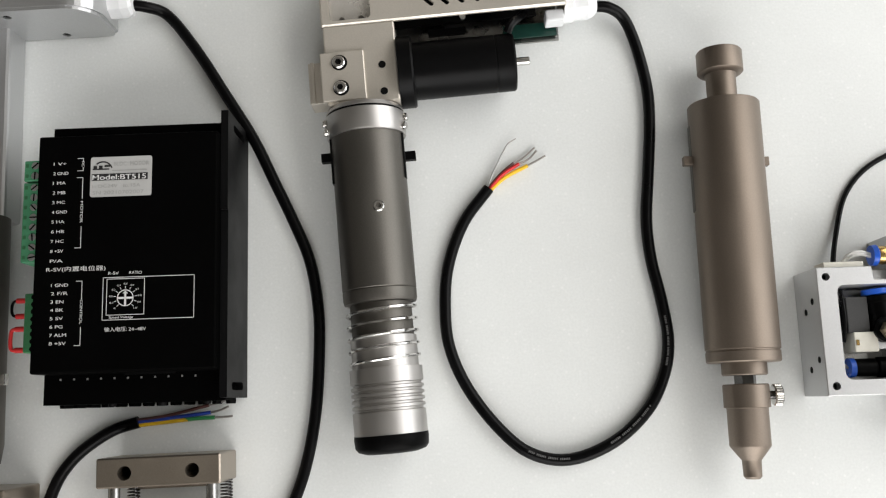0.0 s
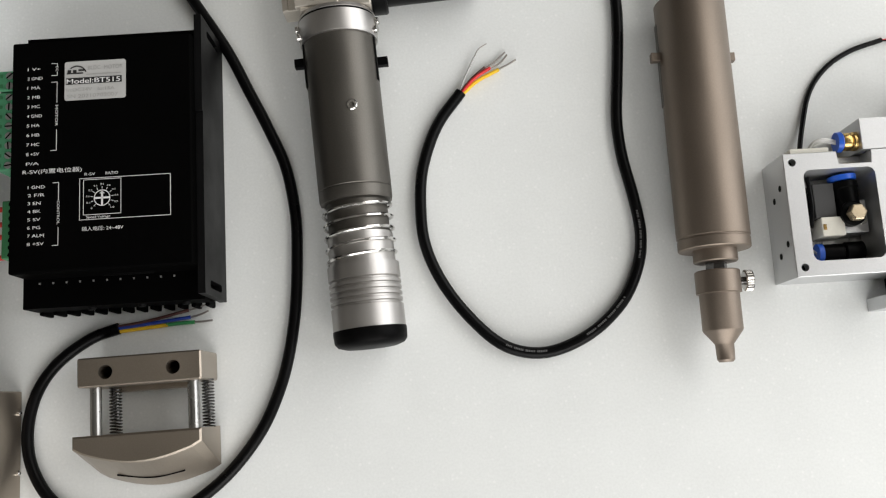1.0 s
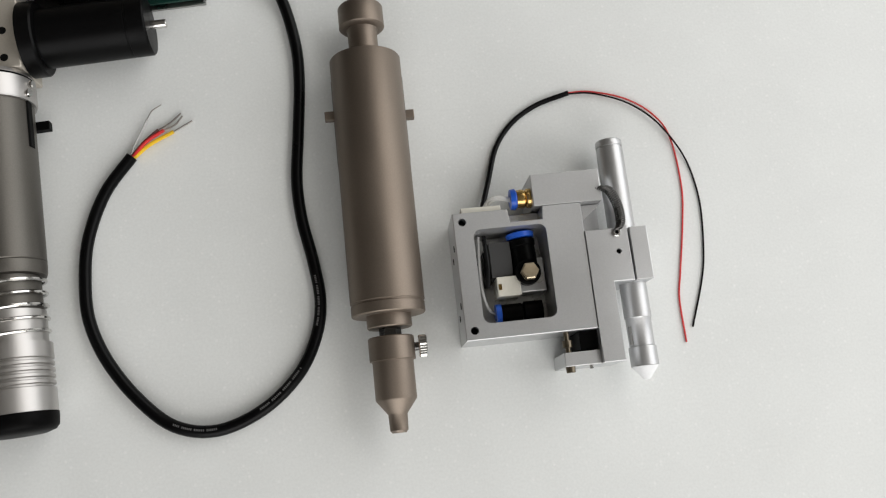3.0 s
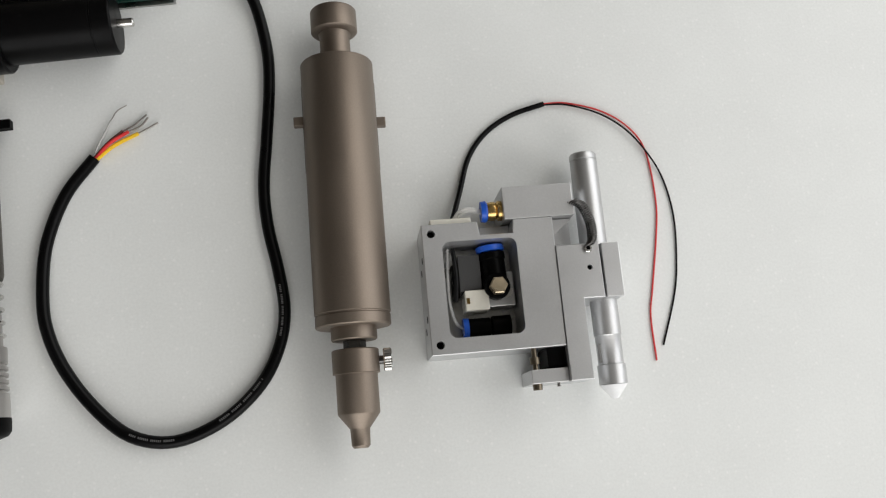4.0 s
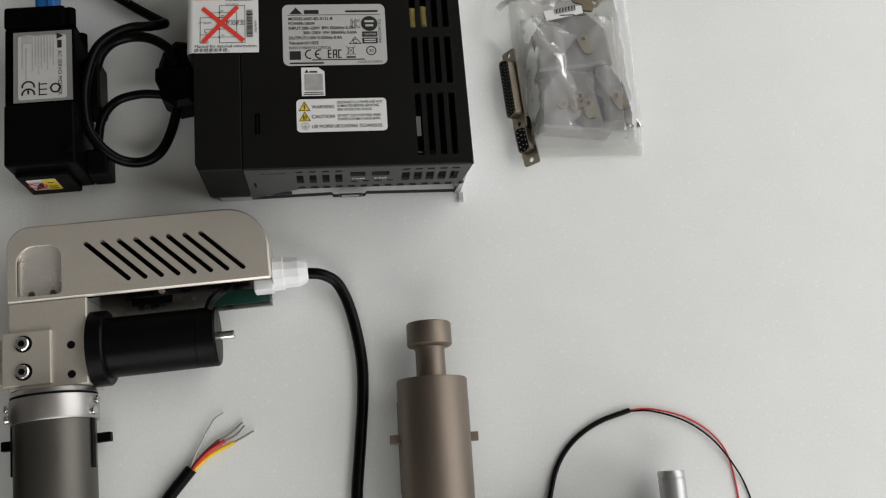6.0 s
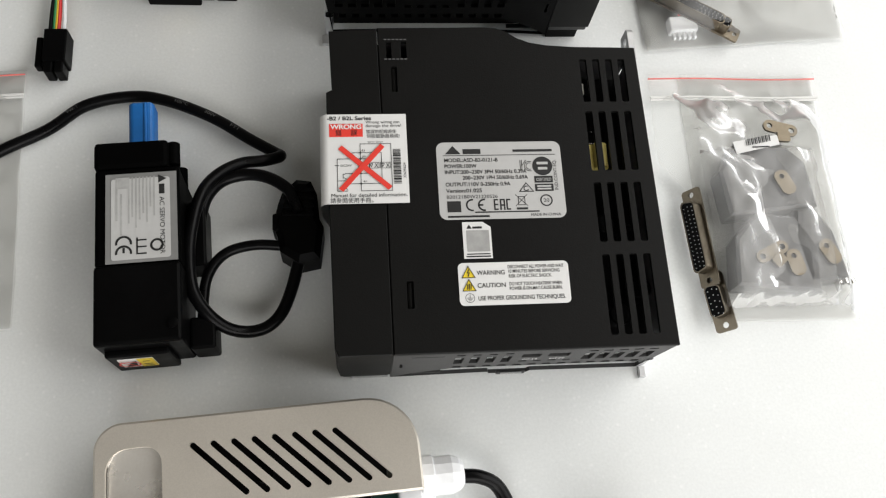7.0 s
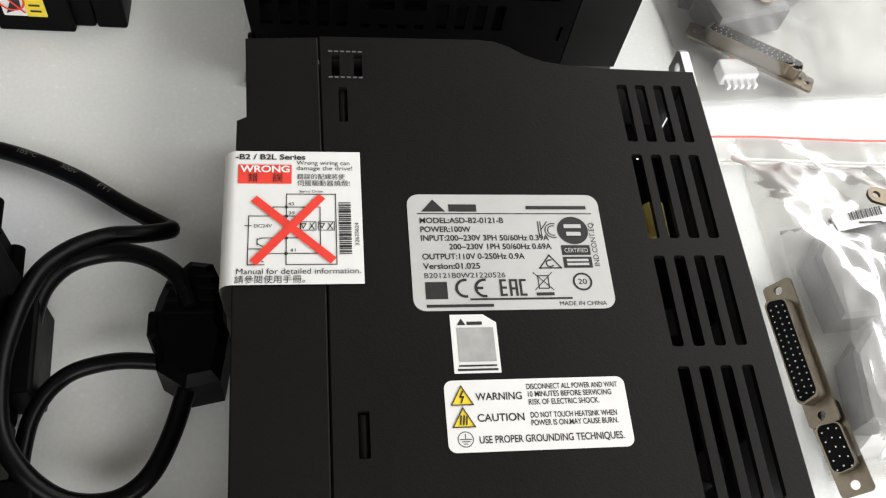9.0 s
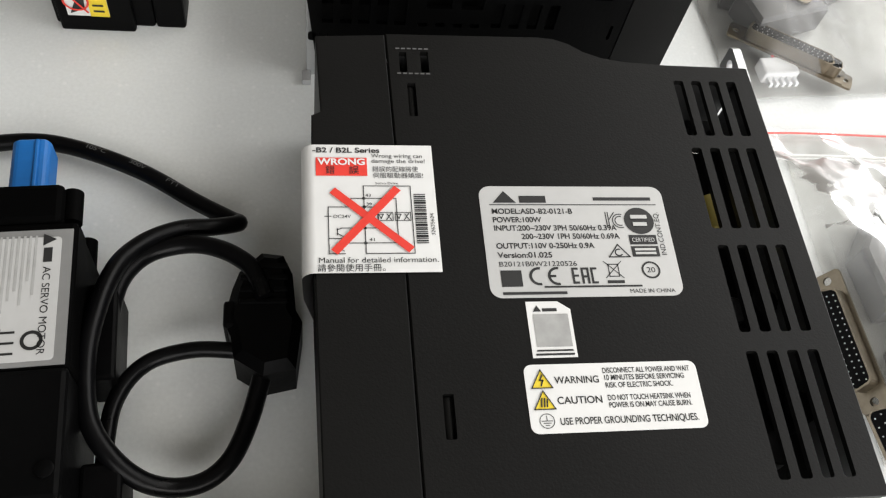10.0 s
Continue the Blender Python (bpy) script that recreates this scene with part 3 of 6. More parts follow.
cable("motor_cable", [(-0.060, 0.3520, 0.014), (-0.050, 0.352, 0.010), (-0.039, 0.349, R), (-0.022, 0.327, R), (-0.004, 0.298, R), (0.0125, 0.2705, R), (0.0245, 0.245, R), (0.036, 0.220, R), (0.045, 0.197, R), (0.0495, 0.170, R), (0.0498, 0.146, R),
      (0.0478, 0.115, R), (0.043, 0.088, R), (0.036, 0.067, R), (0.026, 0.048, R), (0.010, 0.029, R), (-0.009, 0.0145, R), (-0.030, 0.005, R), (-0.052, 0.0025, R), (-0.073, 0.0085, R), (-0.088, 0.020, R), (-0.097, 0.034, R),
      (-0.101, 0.049, R), (-0.100, 0.066, R), (-0.094, 0.082, R), (-0.083, 0.095, R), (-0.066, 0.106, R), (-0.051, 0.1105, R)], R, "black round supply cable looped round the clamp on foam",
      [(BROWN_WIRE, 0.0009, [(-0.052, 0.1115, R), (-0.035, 0.1135, 0.004), (-0.012, 0.1185, 0.003)], [(-0.007, 0.1195, 0.003), (-0.002, 0.1212, 0.003)]),
       (BLUE_WIRE, 0.0010, [(-0.052, 0.1105, R), (-0.035, 0.1120, 0.0035), (-0.011, 0.1145, 0.003)], [(-0.006, 0.1155, 0.003), (-0.001, 0.1175, 0.003)]),
       (YELLOW_WIRE, 0.0011, [(-0.053, 0.1085, R), (-0.040, 0.1097, 0.0025), (-0.024, 0.1110, 0.002)], ()),
       (GREEN_WIRE, 0.0011, [(-0.026, 0.1109, 0.002), (-0.018, 0.1115, 0.002), (-0.009, 0.1117, 0.002)], [(-0.004, 0.1118, 0.002), (0.001, 0.1122, 0.002)])])


# ---- spring clamp ----
def spring_clamp():
    c = thing("spring_clamp", pose(-0.0287, 0.0608, 0, 0, 0, 1.0), "bronze anodised two-jaw spring clamp on steel guide rods", "clamp")
    bm = plate(rounded(-0.0325, 0.0322, 0.0172, 0.0325, 0.0012), [disc(-0.0177, 0.0246, 0.0037), disc(0.0175, 0.0246, 0.0037)], 0.002, 0.0345, edge=0.0008)
    jaw = part("fixed_jaw", bm, CLAMP_METAL, c, "bronze block with two through holes")
    for x in (-0.0177, 0.0175):
        part("hole_floor", plate(disc(x, 0.0246, 0.0038, 16), [], 0.003, 0.010), DRIVE_DARK, jaw)
    # moving jaw with a bowed outer side
    n = 14
    pts = [(-0.0332, -0.0075), (0.0328, -0.0075), (0.0328, -0.0140)]
    pts += [(0.0328 - 0.0660 * i / n, -0.0150 - 0.0075 * math.sin(math.pi * i / n)) for i in range(1, n)]
    pts += [(-0.0332, -0.0140)]
    bm = plate(pts[::-1], [], 0.002, 0.040, edge=0.0010)
    for v in bm.verts:
        if v.co.z < 0.01:
            v.co.y = v.co.y - 0.014 if v.co.y < -0.010 else v.co.y
    jaw = part("moving_jaw", bm, CLAMP_METAL, c, "bronze jaw with a bowed face and a slit")
    part("slit", tube([(-0.019, -0.0290, 0.016), (0.0, -0.0315, 0.0158), (0.017, -0.0292, 0.016)], 0.0005, 6, 5), DRIVE_DARK, jaw)
    part("web", box(-0.021, 0.021, 0.0145, 0.0180, 0.002, 0.012, 0.0008), CLAMP_METAL, c)
    for x in (-0.0260, 0.0255):
        part("guide_rod", lathe([(-0.010, 0.0030), (0.0200, 0.0030)], pose(x, 0, 0.026), 20), GUIDE, c, "ground steel guide rod", True)
    for x in (-0.0200, 0.0300):
        part("spring", coil([(x, -0.0075, 0.014), (x, 0.0175, 0.014)], 0.0030, 0.00045, 15, 14), SPRING, c, "dark steel compression spring", True)


spring_clamp()


# ---- feeding gun ----
def feed_gun():
    g = thing("screw_feeding_gun", pose(0.080, 0.268, 0, 0, 0, 3.5), "metal hand-held feeding gun with dark grip, spring and side motor", "feeding gun")
    A = pose(0, 0, 0.0182)
    prof = [(0.0, 0.0), (0.0, 0.0200), (-0.0005, 0.0205), (-0.0870, 0.0203), (-0.0905, 0.0203), (-0.0910, 0.0199), (-0.0915, 0.0203), (-0.0960, 0.0202), (-0.0980, 0.0196), (-0.0985, 0.0170), (-0.0985, 0.0)]
    part("grip", lathe(prof, A, 56), GRIP_BROWN, g, "dark brown anodised round grip", True)
    part("collar", lathe([(-0.0045, 0.0195), (-0.0045, 0.0218), (-0.0035, 0.0223), (0.0080, 0.0223), (0.0084, 0.0214), (0.0092, 0.0214), (0.0096, 0.0221), (0.0118, 0.0212), (0.0124, 0.0200), (0.0124, 0.0)], A, 56), POLISHED, g, "bright turned clamping collar", True)
    # near-black ring painting the shade into the collar's groove
    part("groove_shade", lathe([(0.0079, 0.0190), (0.0079, 0.0217), (0.0094, 0.0217), (0.0094, 0.0190)], A, 56), DRIVE_DARK, g, "", True)
    for a, y in ((12, 0.0048), (168, 0.0048), (20, -0.0010), (160, -0.0010)):
        part("screw", lathe([(0, 0), (0, 0.0022), (0.0012, 0.0024), (0.0022, 0.0020), (0.0022, 0)], A @ pose(0, y, 0) @ pose(0, 0, 0, 0, -a, 0) @ pose(0.0222, 0, 0, 0, 0, -90), 14), STEEL, g, "", True)
    for s in (-1, 1):
        zp = 0.0060 if s > 0 else 0.0170
        part("pin", box(min(s * 0.0150, s * 0.0262), max(s * 0.0150, s * 0.0262), -0.0165, -0.0115, zp, zp + 0.005, 0.0004), BLACK_PLASTIC, g, "black square side pin")
        part("guide_slot", box(min(s * 0.0190, s * 0.0206), max(s * 0.0190, s * 0.0206), -0.030, 0.0, 0.019, 0.0245, 0.0003), DRIVE_DARK, g)
    cap_screw(0.0048, -0.0478, 0.0380, 0.0031, g)
    # inner sleeves below the grip
    part("inner_tube", lathe([(-0.0985, 0.0), (-0.0985, 0.0168), (-0.1165, 0.0168), (-0.1165, 0.0)], A, 48), GRIP_BROWN, g, "", True)
    rib = [(-0.1165, 0.0), (-0.1165, 0.0180), (-0.1330, 0.0180), (-0.1332, 0.0197), (-0.1405, 0.0197)]
    for i in range(5):
        y = -0.1410 - i * 0.0033
        rib += [(y, 0.0197), (y - 0.0005, 0.0184), (y - 0.0014, 0.0184), (y - 0.0019, 0.0197)]
    rib += [(-0.1600, 0.0197), (-0.1680, 0.0197), (-0.1680, 0.0)]
    part("sleeve", lathe(rib, A, 56), POLISHED, g, "bright turned aluminium end sleeve with grip rings", True)
    part("end_cap", lathe([(-0.1680, 0.0), (-0.1680, 0.0199), (-0.1700, 0.0200), (-0.1745, 0.0196), (-0.1765, 0.0180), (-0.1778, 0.0140), (-0.1785, 0.0)], A, 48), BLACK_PLASTIC, g, "black rubber end cap", True)
    part("spring", coil([(0, -0.0975, 0.0182), (0, -0.1325, 0.0182)], 0.0188, 0.0009, 5.3, 40), STEEL, g, "bright steel coil spring round the tube", True)
    # body block
    blk = part("block", box(-0.0190, 0.0212, 0.0125, 0.0590, 0.0, 0.0310, 0.0008), BEIGE, g, "sand-blasted beige aluminium block")
    for y in (0.0338, 0.0183):
        part("hole", plate(disc(0.0127, y, 0.0021, 16), [], 0.0300, 0.0312), DRIVE_DARK, blk)
    cover = part("mount_plate", box(-0.0216, 0.0030, 0.0145, 0.0430, 0.0280, 0.0328, 0.0006), BEIGE, g, "beige plate held by two socket screws")
    for y in (0.0365, 0.0218):
        part("counterbore", plate(disc(-0.0108, y, 0.0045, 20), [], 0.0320, 0.0330), DRIVE_DARK, cover)
        cap_screw(-0.0112, y, 0.0334, 0.0037, cover)
    part("flange", box(-0.0300, -0.0188, 0.0175, 0.0420, 0.0070, 0.0220, 0.0006), BEIGE, g, "stepped beige bracket flange")
    part("flange_rib", box(-0.0285, -0.0265, 0.0175, 0.0420, 0.0218, 0.0235, 0.0004), BEIGE, g)
    # shell over the electronics
    rim = rounded(-0.0198, 0.1188, 0.0592, 0.1012, (0.001, 0.001, 0.023, 0.012), 9)
    slots = [capsule(0.0215 + i * 0.00871, 0.0885, 0.0433 + i * 0.00871, 0.0667, 0.0013) for i in range(8)]
    dish = rounded(-0.0148, 0.0086, 0.0620, 0.0900, (0.0025, 0.0025, 0.0075, 0.0095), 7)
    shell = part("shell", plate(rim, [*slots, dish], 0.0290, 0.0312, edge=0.0010), BEIGE, g, "beige sheet-metal shell with eight slanted vents", True)
    wall = bmesh.new()
    n = len(rim)
    inner = [(x + (0.0497 - x) * 0.018, y + (0.080 - y) * 0.045) for x, y in rim]
    for i in range(n):
        j = (i + 1) % n
        (ax, ay), (bx, by), (cx, cy), (ex, ey) = rim[i], rim[j], inner[j], inner[i]
        if ay < 0.0605 and by < 0.0605:
            continue
        q = [wall.verts.new(p) for p in ((ax, ay, 0.001), (bx, by, 0.001), (bx, by, 0.0300), (ax, ay, 0.0300), (ex, ey, 0.001), (cx, cy, 0.001), (cx, cy, 0.0300), (ex, ey, 0.0300))]
        for f in ((0, 1, 2, 3), (5, 4, 7, 6), (0, 4, 5, 1), (3, 2, 6, 7)):
            wall.faces.new([q[k] for k in f])
    bmesh.ops.remove_doubles(wall, verts=wall.verts, dist=1e-6)
    part("shell_wall", wall, BEIGE, g, "", True)
    bm = plate(rounded(-0.0150, 0.0088, 0.0618, 0.0902, (0.0025, 0.0025, 0.0075, 0.0095), 7), [], 0.0245, 0.0268)
    for v in bm.verts:
        if v.co.y > 0.083:
            v.co.z += 0.0018
    d = part("dish", bm, BEIGE_BRIGHT, g, "shallow pressed recess in the shell", True)
    for x in (-0.0080, 0.0030):
        part("screw", plate(disc(x, 0.0640, 0.0016, 14), [], 0.026, 0.0274), GRIP_BROWN, d)
    part("base_sheet", box(0.0215, 0.1165, 0.0500, 0.0840, 0.0004, 0.0020), GUIDE, g, "bare sheet-metal base")
    # board coloured near-black to stand for the shade under the shell
    part("circuit_board", box(0.012, 0.104, 0.0640, 0.0950, 0.0070, 0.0086), DRIVE_DARK, g, "circuit board blackened for the shade inside the shell")
    part("board_edge", box(0.0840, 0.1150, 0.0520, 0.0600, 0.0040, 0.0056), PCB, g)
    part("capacitor", lathe([(0, 0), (0, 0.0045), (0.012, 0.0045), (0.012, 0)], pose(0.050, 0.075, 0.009, 90), 18), BLACK_PLASTIC, g)
    part("component", box(0.066, 0.078, 0.066, 0.078, 0.0086, 0.013, 0.0005), BLACK_PLASTIC, g)
    part("tag", box(0.040, 0.062, 0.0560, 0.0600, 0.0086, 0.0110), BLACK_SIDE, g)
    for x in (0.062, 0.074, 0.086):
        part("stud", lathe([(0, 0), (0, 0.0011), (0.002, 0.0011), (0.002, 0)], pose(x, 0.0568, 0.0088, 90), 10), STEEL, g)
    part("lug", lathe([(0, 0), (0, 0.0018), (0.002, 0.0018), (0.002, 0)], pose(0.0600, 0.0585, 0.0275, 90), 14), STEEL, g, "", True)
    lead = part("motor_lead", tube([(0.0840, 0.046, 0.029), (0.0865, 0.0505, 0.0300), (0.0920, 0.0565, 0.0240), (0.0960, 0.064, 0.012)], 0.0024, 8, 4), CABLE, g, "black sleeved motor lead", True)
    # side motor
    M = pose(0, 0.0322, 0.0190, 0, 0, -90)
    part("motor", lathe([(0.0300, 0.0), (0.0300, 0.0163), (0.0640, 0.0163), (0.0760, 0.0163), (0.0762, 0.0160), (0.0768, 0.0160), (0.0770, 0.0163), (0.0862, 0.0163), (0.0872, 0.0155), (0.0872, 0.0)], M, 48), MOTOR_BLACK, g, "black round brushless motor", True)
    part("motor_flange", lathe([(0.0214, 0.0), (0.0214, 0.0204), (0.0290, 0.0204), (0.0300, 0.0196), (0.0300, 0.0)], M, 48), MOTOR_BLACK, g, "", True)
    part("shaft", lathe([(0.0872, 0), (0.0872, 0.0024), (0.0955, 0.0024), (0.0960, 0.0019), (0.0960, 0)], M, 18), STEEL, g, "bright steel motor shaft", True)
    # cable gland
    G = pose(0, 0.0655, 0.0125, 0, 0, -90)
    part("gland_nut", lathe([(0.1190, 0.0), (0.1190, 0.0098), (0.1245, 0.0098), (0.1250, 0.0088), (0.1330, 0.0088), (0.1365, 0.0075), (0.1385, 0.0055), (0.1385, 0.0)], G, 12), WHITE_PLASTIC, g, "white nylon cable gland")
    part("gland_seat", box(0.1080, 0.1190, 0.0550, 0.0620, 0.008, 0.019, 0.001), WHITE_PLASTIC, g)


feed_gun()


# ---- second gun, mostly out of view ----
def second_gun():
    g = thing("screw_feeding_gun", pose(-0.1590, 0.25, 0, 0, 0, 1.0), "second feeding gun with silver housing and dark grip", "feeding gun")
    xz = Matrix(((1, 0, 0, 0), (0, 0, 1, 0), (0, 1, 0, 0), (0, 0, 0, 1)))
    face = rounded(-0.030, 0.0920, 0.0, 0.042, (0.001, 0.006, 0.018, 0.001), 8)
    part("housing", plate(face, [], 0.0890, 0.1300, xf=xz), SILVER, g, "silver housing with rounded corner")
    part("end_plate", plate([(x * 0.985, 0.001 + z * 0.97) for x, z in face], [disc(0.040, 0.034, 0.0024, 14), disc(0.062, 0.0065, 0.0024, 14), disc(0.018, 0.020, 0.0012, 10)], 0.0870, 0.0890, xf=xz), SILVER, g, "flat silver end plate with countersunk screws")
    for x, z in ((0.040, 0.034), (0.062, 0.0065)):
        part("screw", plate(disc(x, z, 0.0023, 14), [], 0.0880, 0.0888, xf=xz), DRIVE_DARK, g)
    part("gland_nut", lathe([(0.0910, 0.0), (0.0910, 0.0095), (0.0990, 0.0095), (0.1035, 0.0080), (0.1050, 0.0060), (0.1050, 0.0)], pose(0, 0.1010, 0.0150, 0, 0, -90), 8), WHITE_PLASTIC, g, "white nylon cable gland")
    part("body", box(-0.030, 0.0350, -0.026, 0.0890, 0.0, 0.0200, 0.002), SILVER, g, "silver lower body")
    part("grip", lathe([(-0.030, 0.0), (-0.030, 0.0195), (-0.0250, 0.0205), (-0.150, 0.0205), (-0.160, 0.0190), (-0.160, 0)], pose(0.0165, 0.0, 0.0206), 40), GRIP_BROWN, g, "dark round grip", True)
    part("pin", box(0.0345, 0.0395, -0.118, -0.112, 0.018, 0.023, 0.0004), STEEL, g)


second_gun()


def feeder_block():
    b = thing("feeder_block", pose(-0.106, 0.079, 0), "bronze anodised square block with steel screws", "block")
    body = part("body", box(-0.060, 0.0, -0.095, 0.0, 0.0, 0.040, 0.0010), CLAMP_METAL, b)
    for y in (-0.012, -0.044, -0.078):
        for z, r in ((0.030, 0.0026), (0.004, 0.0016)):
            part("screw", lathe([(0, 0), (0, r), (0.0010, r), (0.0014, r * 0.7), (0.0010, r * 0.4), (0.0010, 0)], pose(0, y, z, 0, 0, -90), 16), STEEL, body, "", True)


feeder_block()


# ---- vacuum cylinder ----
def spindle():
    s = thing("spindle_cylinder", pose(0.2797, 0.1318, 0, 0, 0, -0.3), "champagne anodised cylinder tool with knob, nozzle and knurled screw", "cylinder tool")
    A = pose(0, 0, 0.0196)
    part("barrel", lathe([(0.0, 0.0), (0.0, 0.0188), (0.0006, 0.0194), (0.0055, 0.0194), (0.0060, 0.0190), (0.0066, 0.0190), (0.0070, 0.0196), (0.1425, 0.0195), (0.1433, 0.0189), (0.1435, 0.0)], A, 72), CHAMPAGNE, s, "champagne anodised barrel", True)
    part("plunger", lathe([(0.1405, 0.0), (0.1405, 0.0082), (0.1590, 0.0082), (0.1608, 0.0088), (0.1614, 0.0116), (0.1624, 0.0126), (0.1738, 0.0126), (0.1748, 0.0119), (0.1751, 0.0)], A, 48), CHAMPAGNE, s, "round push knob on a neck", True)
    part("neck", lathe([(-0.0068, 0.0), (-0.0068, 0.0112), (-0.0062, 0.0118), (0.0, 0.0118), (0.0, 0.0)], A, 48), CHAMPAGNE, s, "", True)
    part("stem", lathe([(-0.0115, 0.0), (-0.0115, 0.0058), (-0.0066, 0.0058), (-0.0066, 0.0)], A, 6), SPRING, s, "dark steel hexagon stem")
    noz = part("nozzle", lathe([(-0.0605, 0.0), (-0.0605, 0.0036), (-0.0592, 0.0047), (-0.0510, 0.0050), (-0.0505, 0.0054), (-0.0440, 0.0104), (-0.0432, 0.0107), (-0.0245, 0.0107), (-0.0238, 0.0109), (-0.0236, 0.0120), (-0.0120, 0.0120), (-0.0114, 0.0114), (-0.0114, 0.0)], A, 48), CHAMPAGNE, s, "stepped champagne nozzle", True)
    for sx in (-1, 1):
        part("pin", box(min(sx * 0.0150, sx * 0.0245), max(sx * 0.0150, sx * 0.0245), 0.1090, 0.1140, 0.0145 - 0.003 * sx, 0.0190 - 0.003 * sx, 0.0004), CHAMPAGNE, s, "square side pin")
        part("guide_slot", box(min(sx * 0.0184, sx * 0.0197), max(sx * 0.0184, sx * 0.0197), 0.083, 0.132, 0.0150, 0.0205, 0.0005), GRIP_BROWN, s, "milled guide slot")
    ky = -0.0175
    knob = lathe([(0.0140, 0.0), (0.0140, 0.0050), (0.0146, 0.0056), (0.0178, 0.0056), (0.0184, 0.0050), (0.0184, 0.0)], pose(0, ky, 0.0196, 0, 0, -90), 48)
    for v in knob.verts:
        d = Vector((v.co.y - ky, v.co.z - 0.0196))
        if d.length > 0.004:
            k = 1 + 0.045 * (1 if int(round(math.degrees(math.atan2(d.y, d.x)) / 7.5)) % 2 else -1)
            v.co.y, v.co.z = ky + d.x * k, 0.0196 + d.y * k
    part("knurled_screw", knob, STEEL, s, "bright knurled thumb screw")
    part("screw_shank", lathe([(0.0112, 0), (0.0112, 0.0022), (0.0142, 0.0022), (0.0142, 0)], pose(0, ky, 0.0196, 0, 0, -90), 16), SPRING, s)


spindle()


# ---- pick-up module ----
def pickup_module():
    m = thing("pickup_module", pose(0.3175, 0.1127, 0), "silver aluminium pick-up module with pneumatic fittings and a nozzle", "pick-up module")
    top = plate([(0, 0), (0.0685, 0), (0.0685, 0.0670), (0.0478, 0.0670), (0.0470, 0.0600), (0.0300, 0.0600), (0.0292, 0.0670), (0, 0.0670)],
                [rounded(0.0100, 0.0485, 0.0080, 0.0575, 0.0040, 5), disc(0.0048, 0.0620, 0.0021, 16), disc(0.0048, 0.0050, 0.0021, 16)], 0.0060, 0.0330, edge=0.0004)
    body = part("frame", top, SILVER, m, "silver anodised frame with a deep pocket")
    part("floor_plate", box(0.0, 0.0685, 0.0, 0.0670, 0.0, 0.0062, 0.0004), SILVER, m)
    part("pocket_floor", box(0.0102, 0.0483, 0.0082, 0.0573, 0.0062, 0.0068), GUIDE, m, "dull metal pocket floor")
    part("channel", box(0.0293, 0.0477, 0.0590, 0.0668, 0.0060, 0.0200, 0.0004), SILVER, m)
    for y in (0.0620, 0.0050):
        part("screw_hole", plate(disc(0.0048, y, 0.0022, 14), [], 0.020, 0.0270), DRIVE_DARK, body)
    for y, z in ((0.045, 0.014), (0.014, 0.014), (0.050, 0.024), (0.019, 0.026)):
        part("side_hole", lathe([(0, 0), (0, 0.0018), (0.0004, 0.0018), (0.0004, 0)], pose(0.0002, y, z, 0, 0, 90), 12), DRIVE_DARK, body)
    part("upper_block", box(0.0435, 0.0805, 0.0672, 0.0845, 0.0, 0.0330, 0.0004), SILVER, m, "silver square block")
    # stepped right arm
    part("gap_floor", box(0.0686, 0.0805, 0.0520, 0.0671, 0.0, 0.0180), SILVER, m)
    wedge = plate([(0.0686, 0.0668), (0.0805, 0.0668), (0.0700, 0.0585), (0.0686, 0.0585)], [], 0.018, 0.0260)
    part("chamfer", wedge, SILVER, m)
    part("arm", plate([(0.0687, -0.0180), (0.0805, -0.0180), (0.0805, 0.0230), (0.0915, 0.0230), (0.0912, 0.0515), (0.0687, 0.0515)], [disc(0.0852, 0.0388, 0.0014, 14)], 0.0, 0.0334, edge=0.0004), SILVER, m, "silver stepped clamp arm")
    part("arm_step", box(0.0687, 0.0775, -0.0100, 0.0510, 0.0334, 0.0338), SILVER, m)
    part("clamp_half", box(0.0926, 0.1020, 0.0230, 0.0515, 0.004, 0.0325, 0.0004), SILVER, m, "silver clamp half beside a narrow slit")
    part("hole", plate(disc(0.0852, 0.0388, 0.0015, 12), [], 0.026, 0.0310), DRIVE_DARK, m)
    cap_screw(0.0852, 0.0488, 0.0340, 0.0023, m)
    part("spring", coil([(0.0800, 0.0745, 0.0330), (0.0850, 0.0715, 0.0335), (0.0880, 0.0625, 0.0340), (0.0880, 0.0540, 0.0345), (0.0858, 0.0500, 0.0355)], 0.0024, 0.00046, 25, 12), SPRING, m, "dark steel tension spring bent round the arm", True)
    # foot with brass screw
    part("foot", box(0.0495, 0.0686, -0.0180, -0.0108, 0.0, 0.0300, 0.0004), SILVER, m, "silver foot bar")
    part("stop_block", box(0.0590, 0.0686, -0.0099, -0.0003, 0.004, 0.0280, 0.0004), BLACK_PLASTIC, m, "black rubber stop block")
    part("stop_screw", lathe([(-0.0210, 0), (-0.0210, 0.0024), (-0.0180, 0.0026), (-0.0175, 0.0014), (-0.0080, 0.0014), (-0.0080, 0.0026), (-0.0045, 0.0026), (-0.0045, 0.0014), (0.0, 0.0014)], pose(0.0525, 0, 0.0270), 12), NICKEL, m, "adjusting screw with lock nut", True)
    part("pin", lathe([(-0.0200, 0), (-0.0200, 0.0011), (-0.0170, 0.0011)], pose(0.0635, 0, 0.0270), 10), STEEL, m)
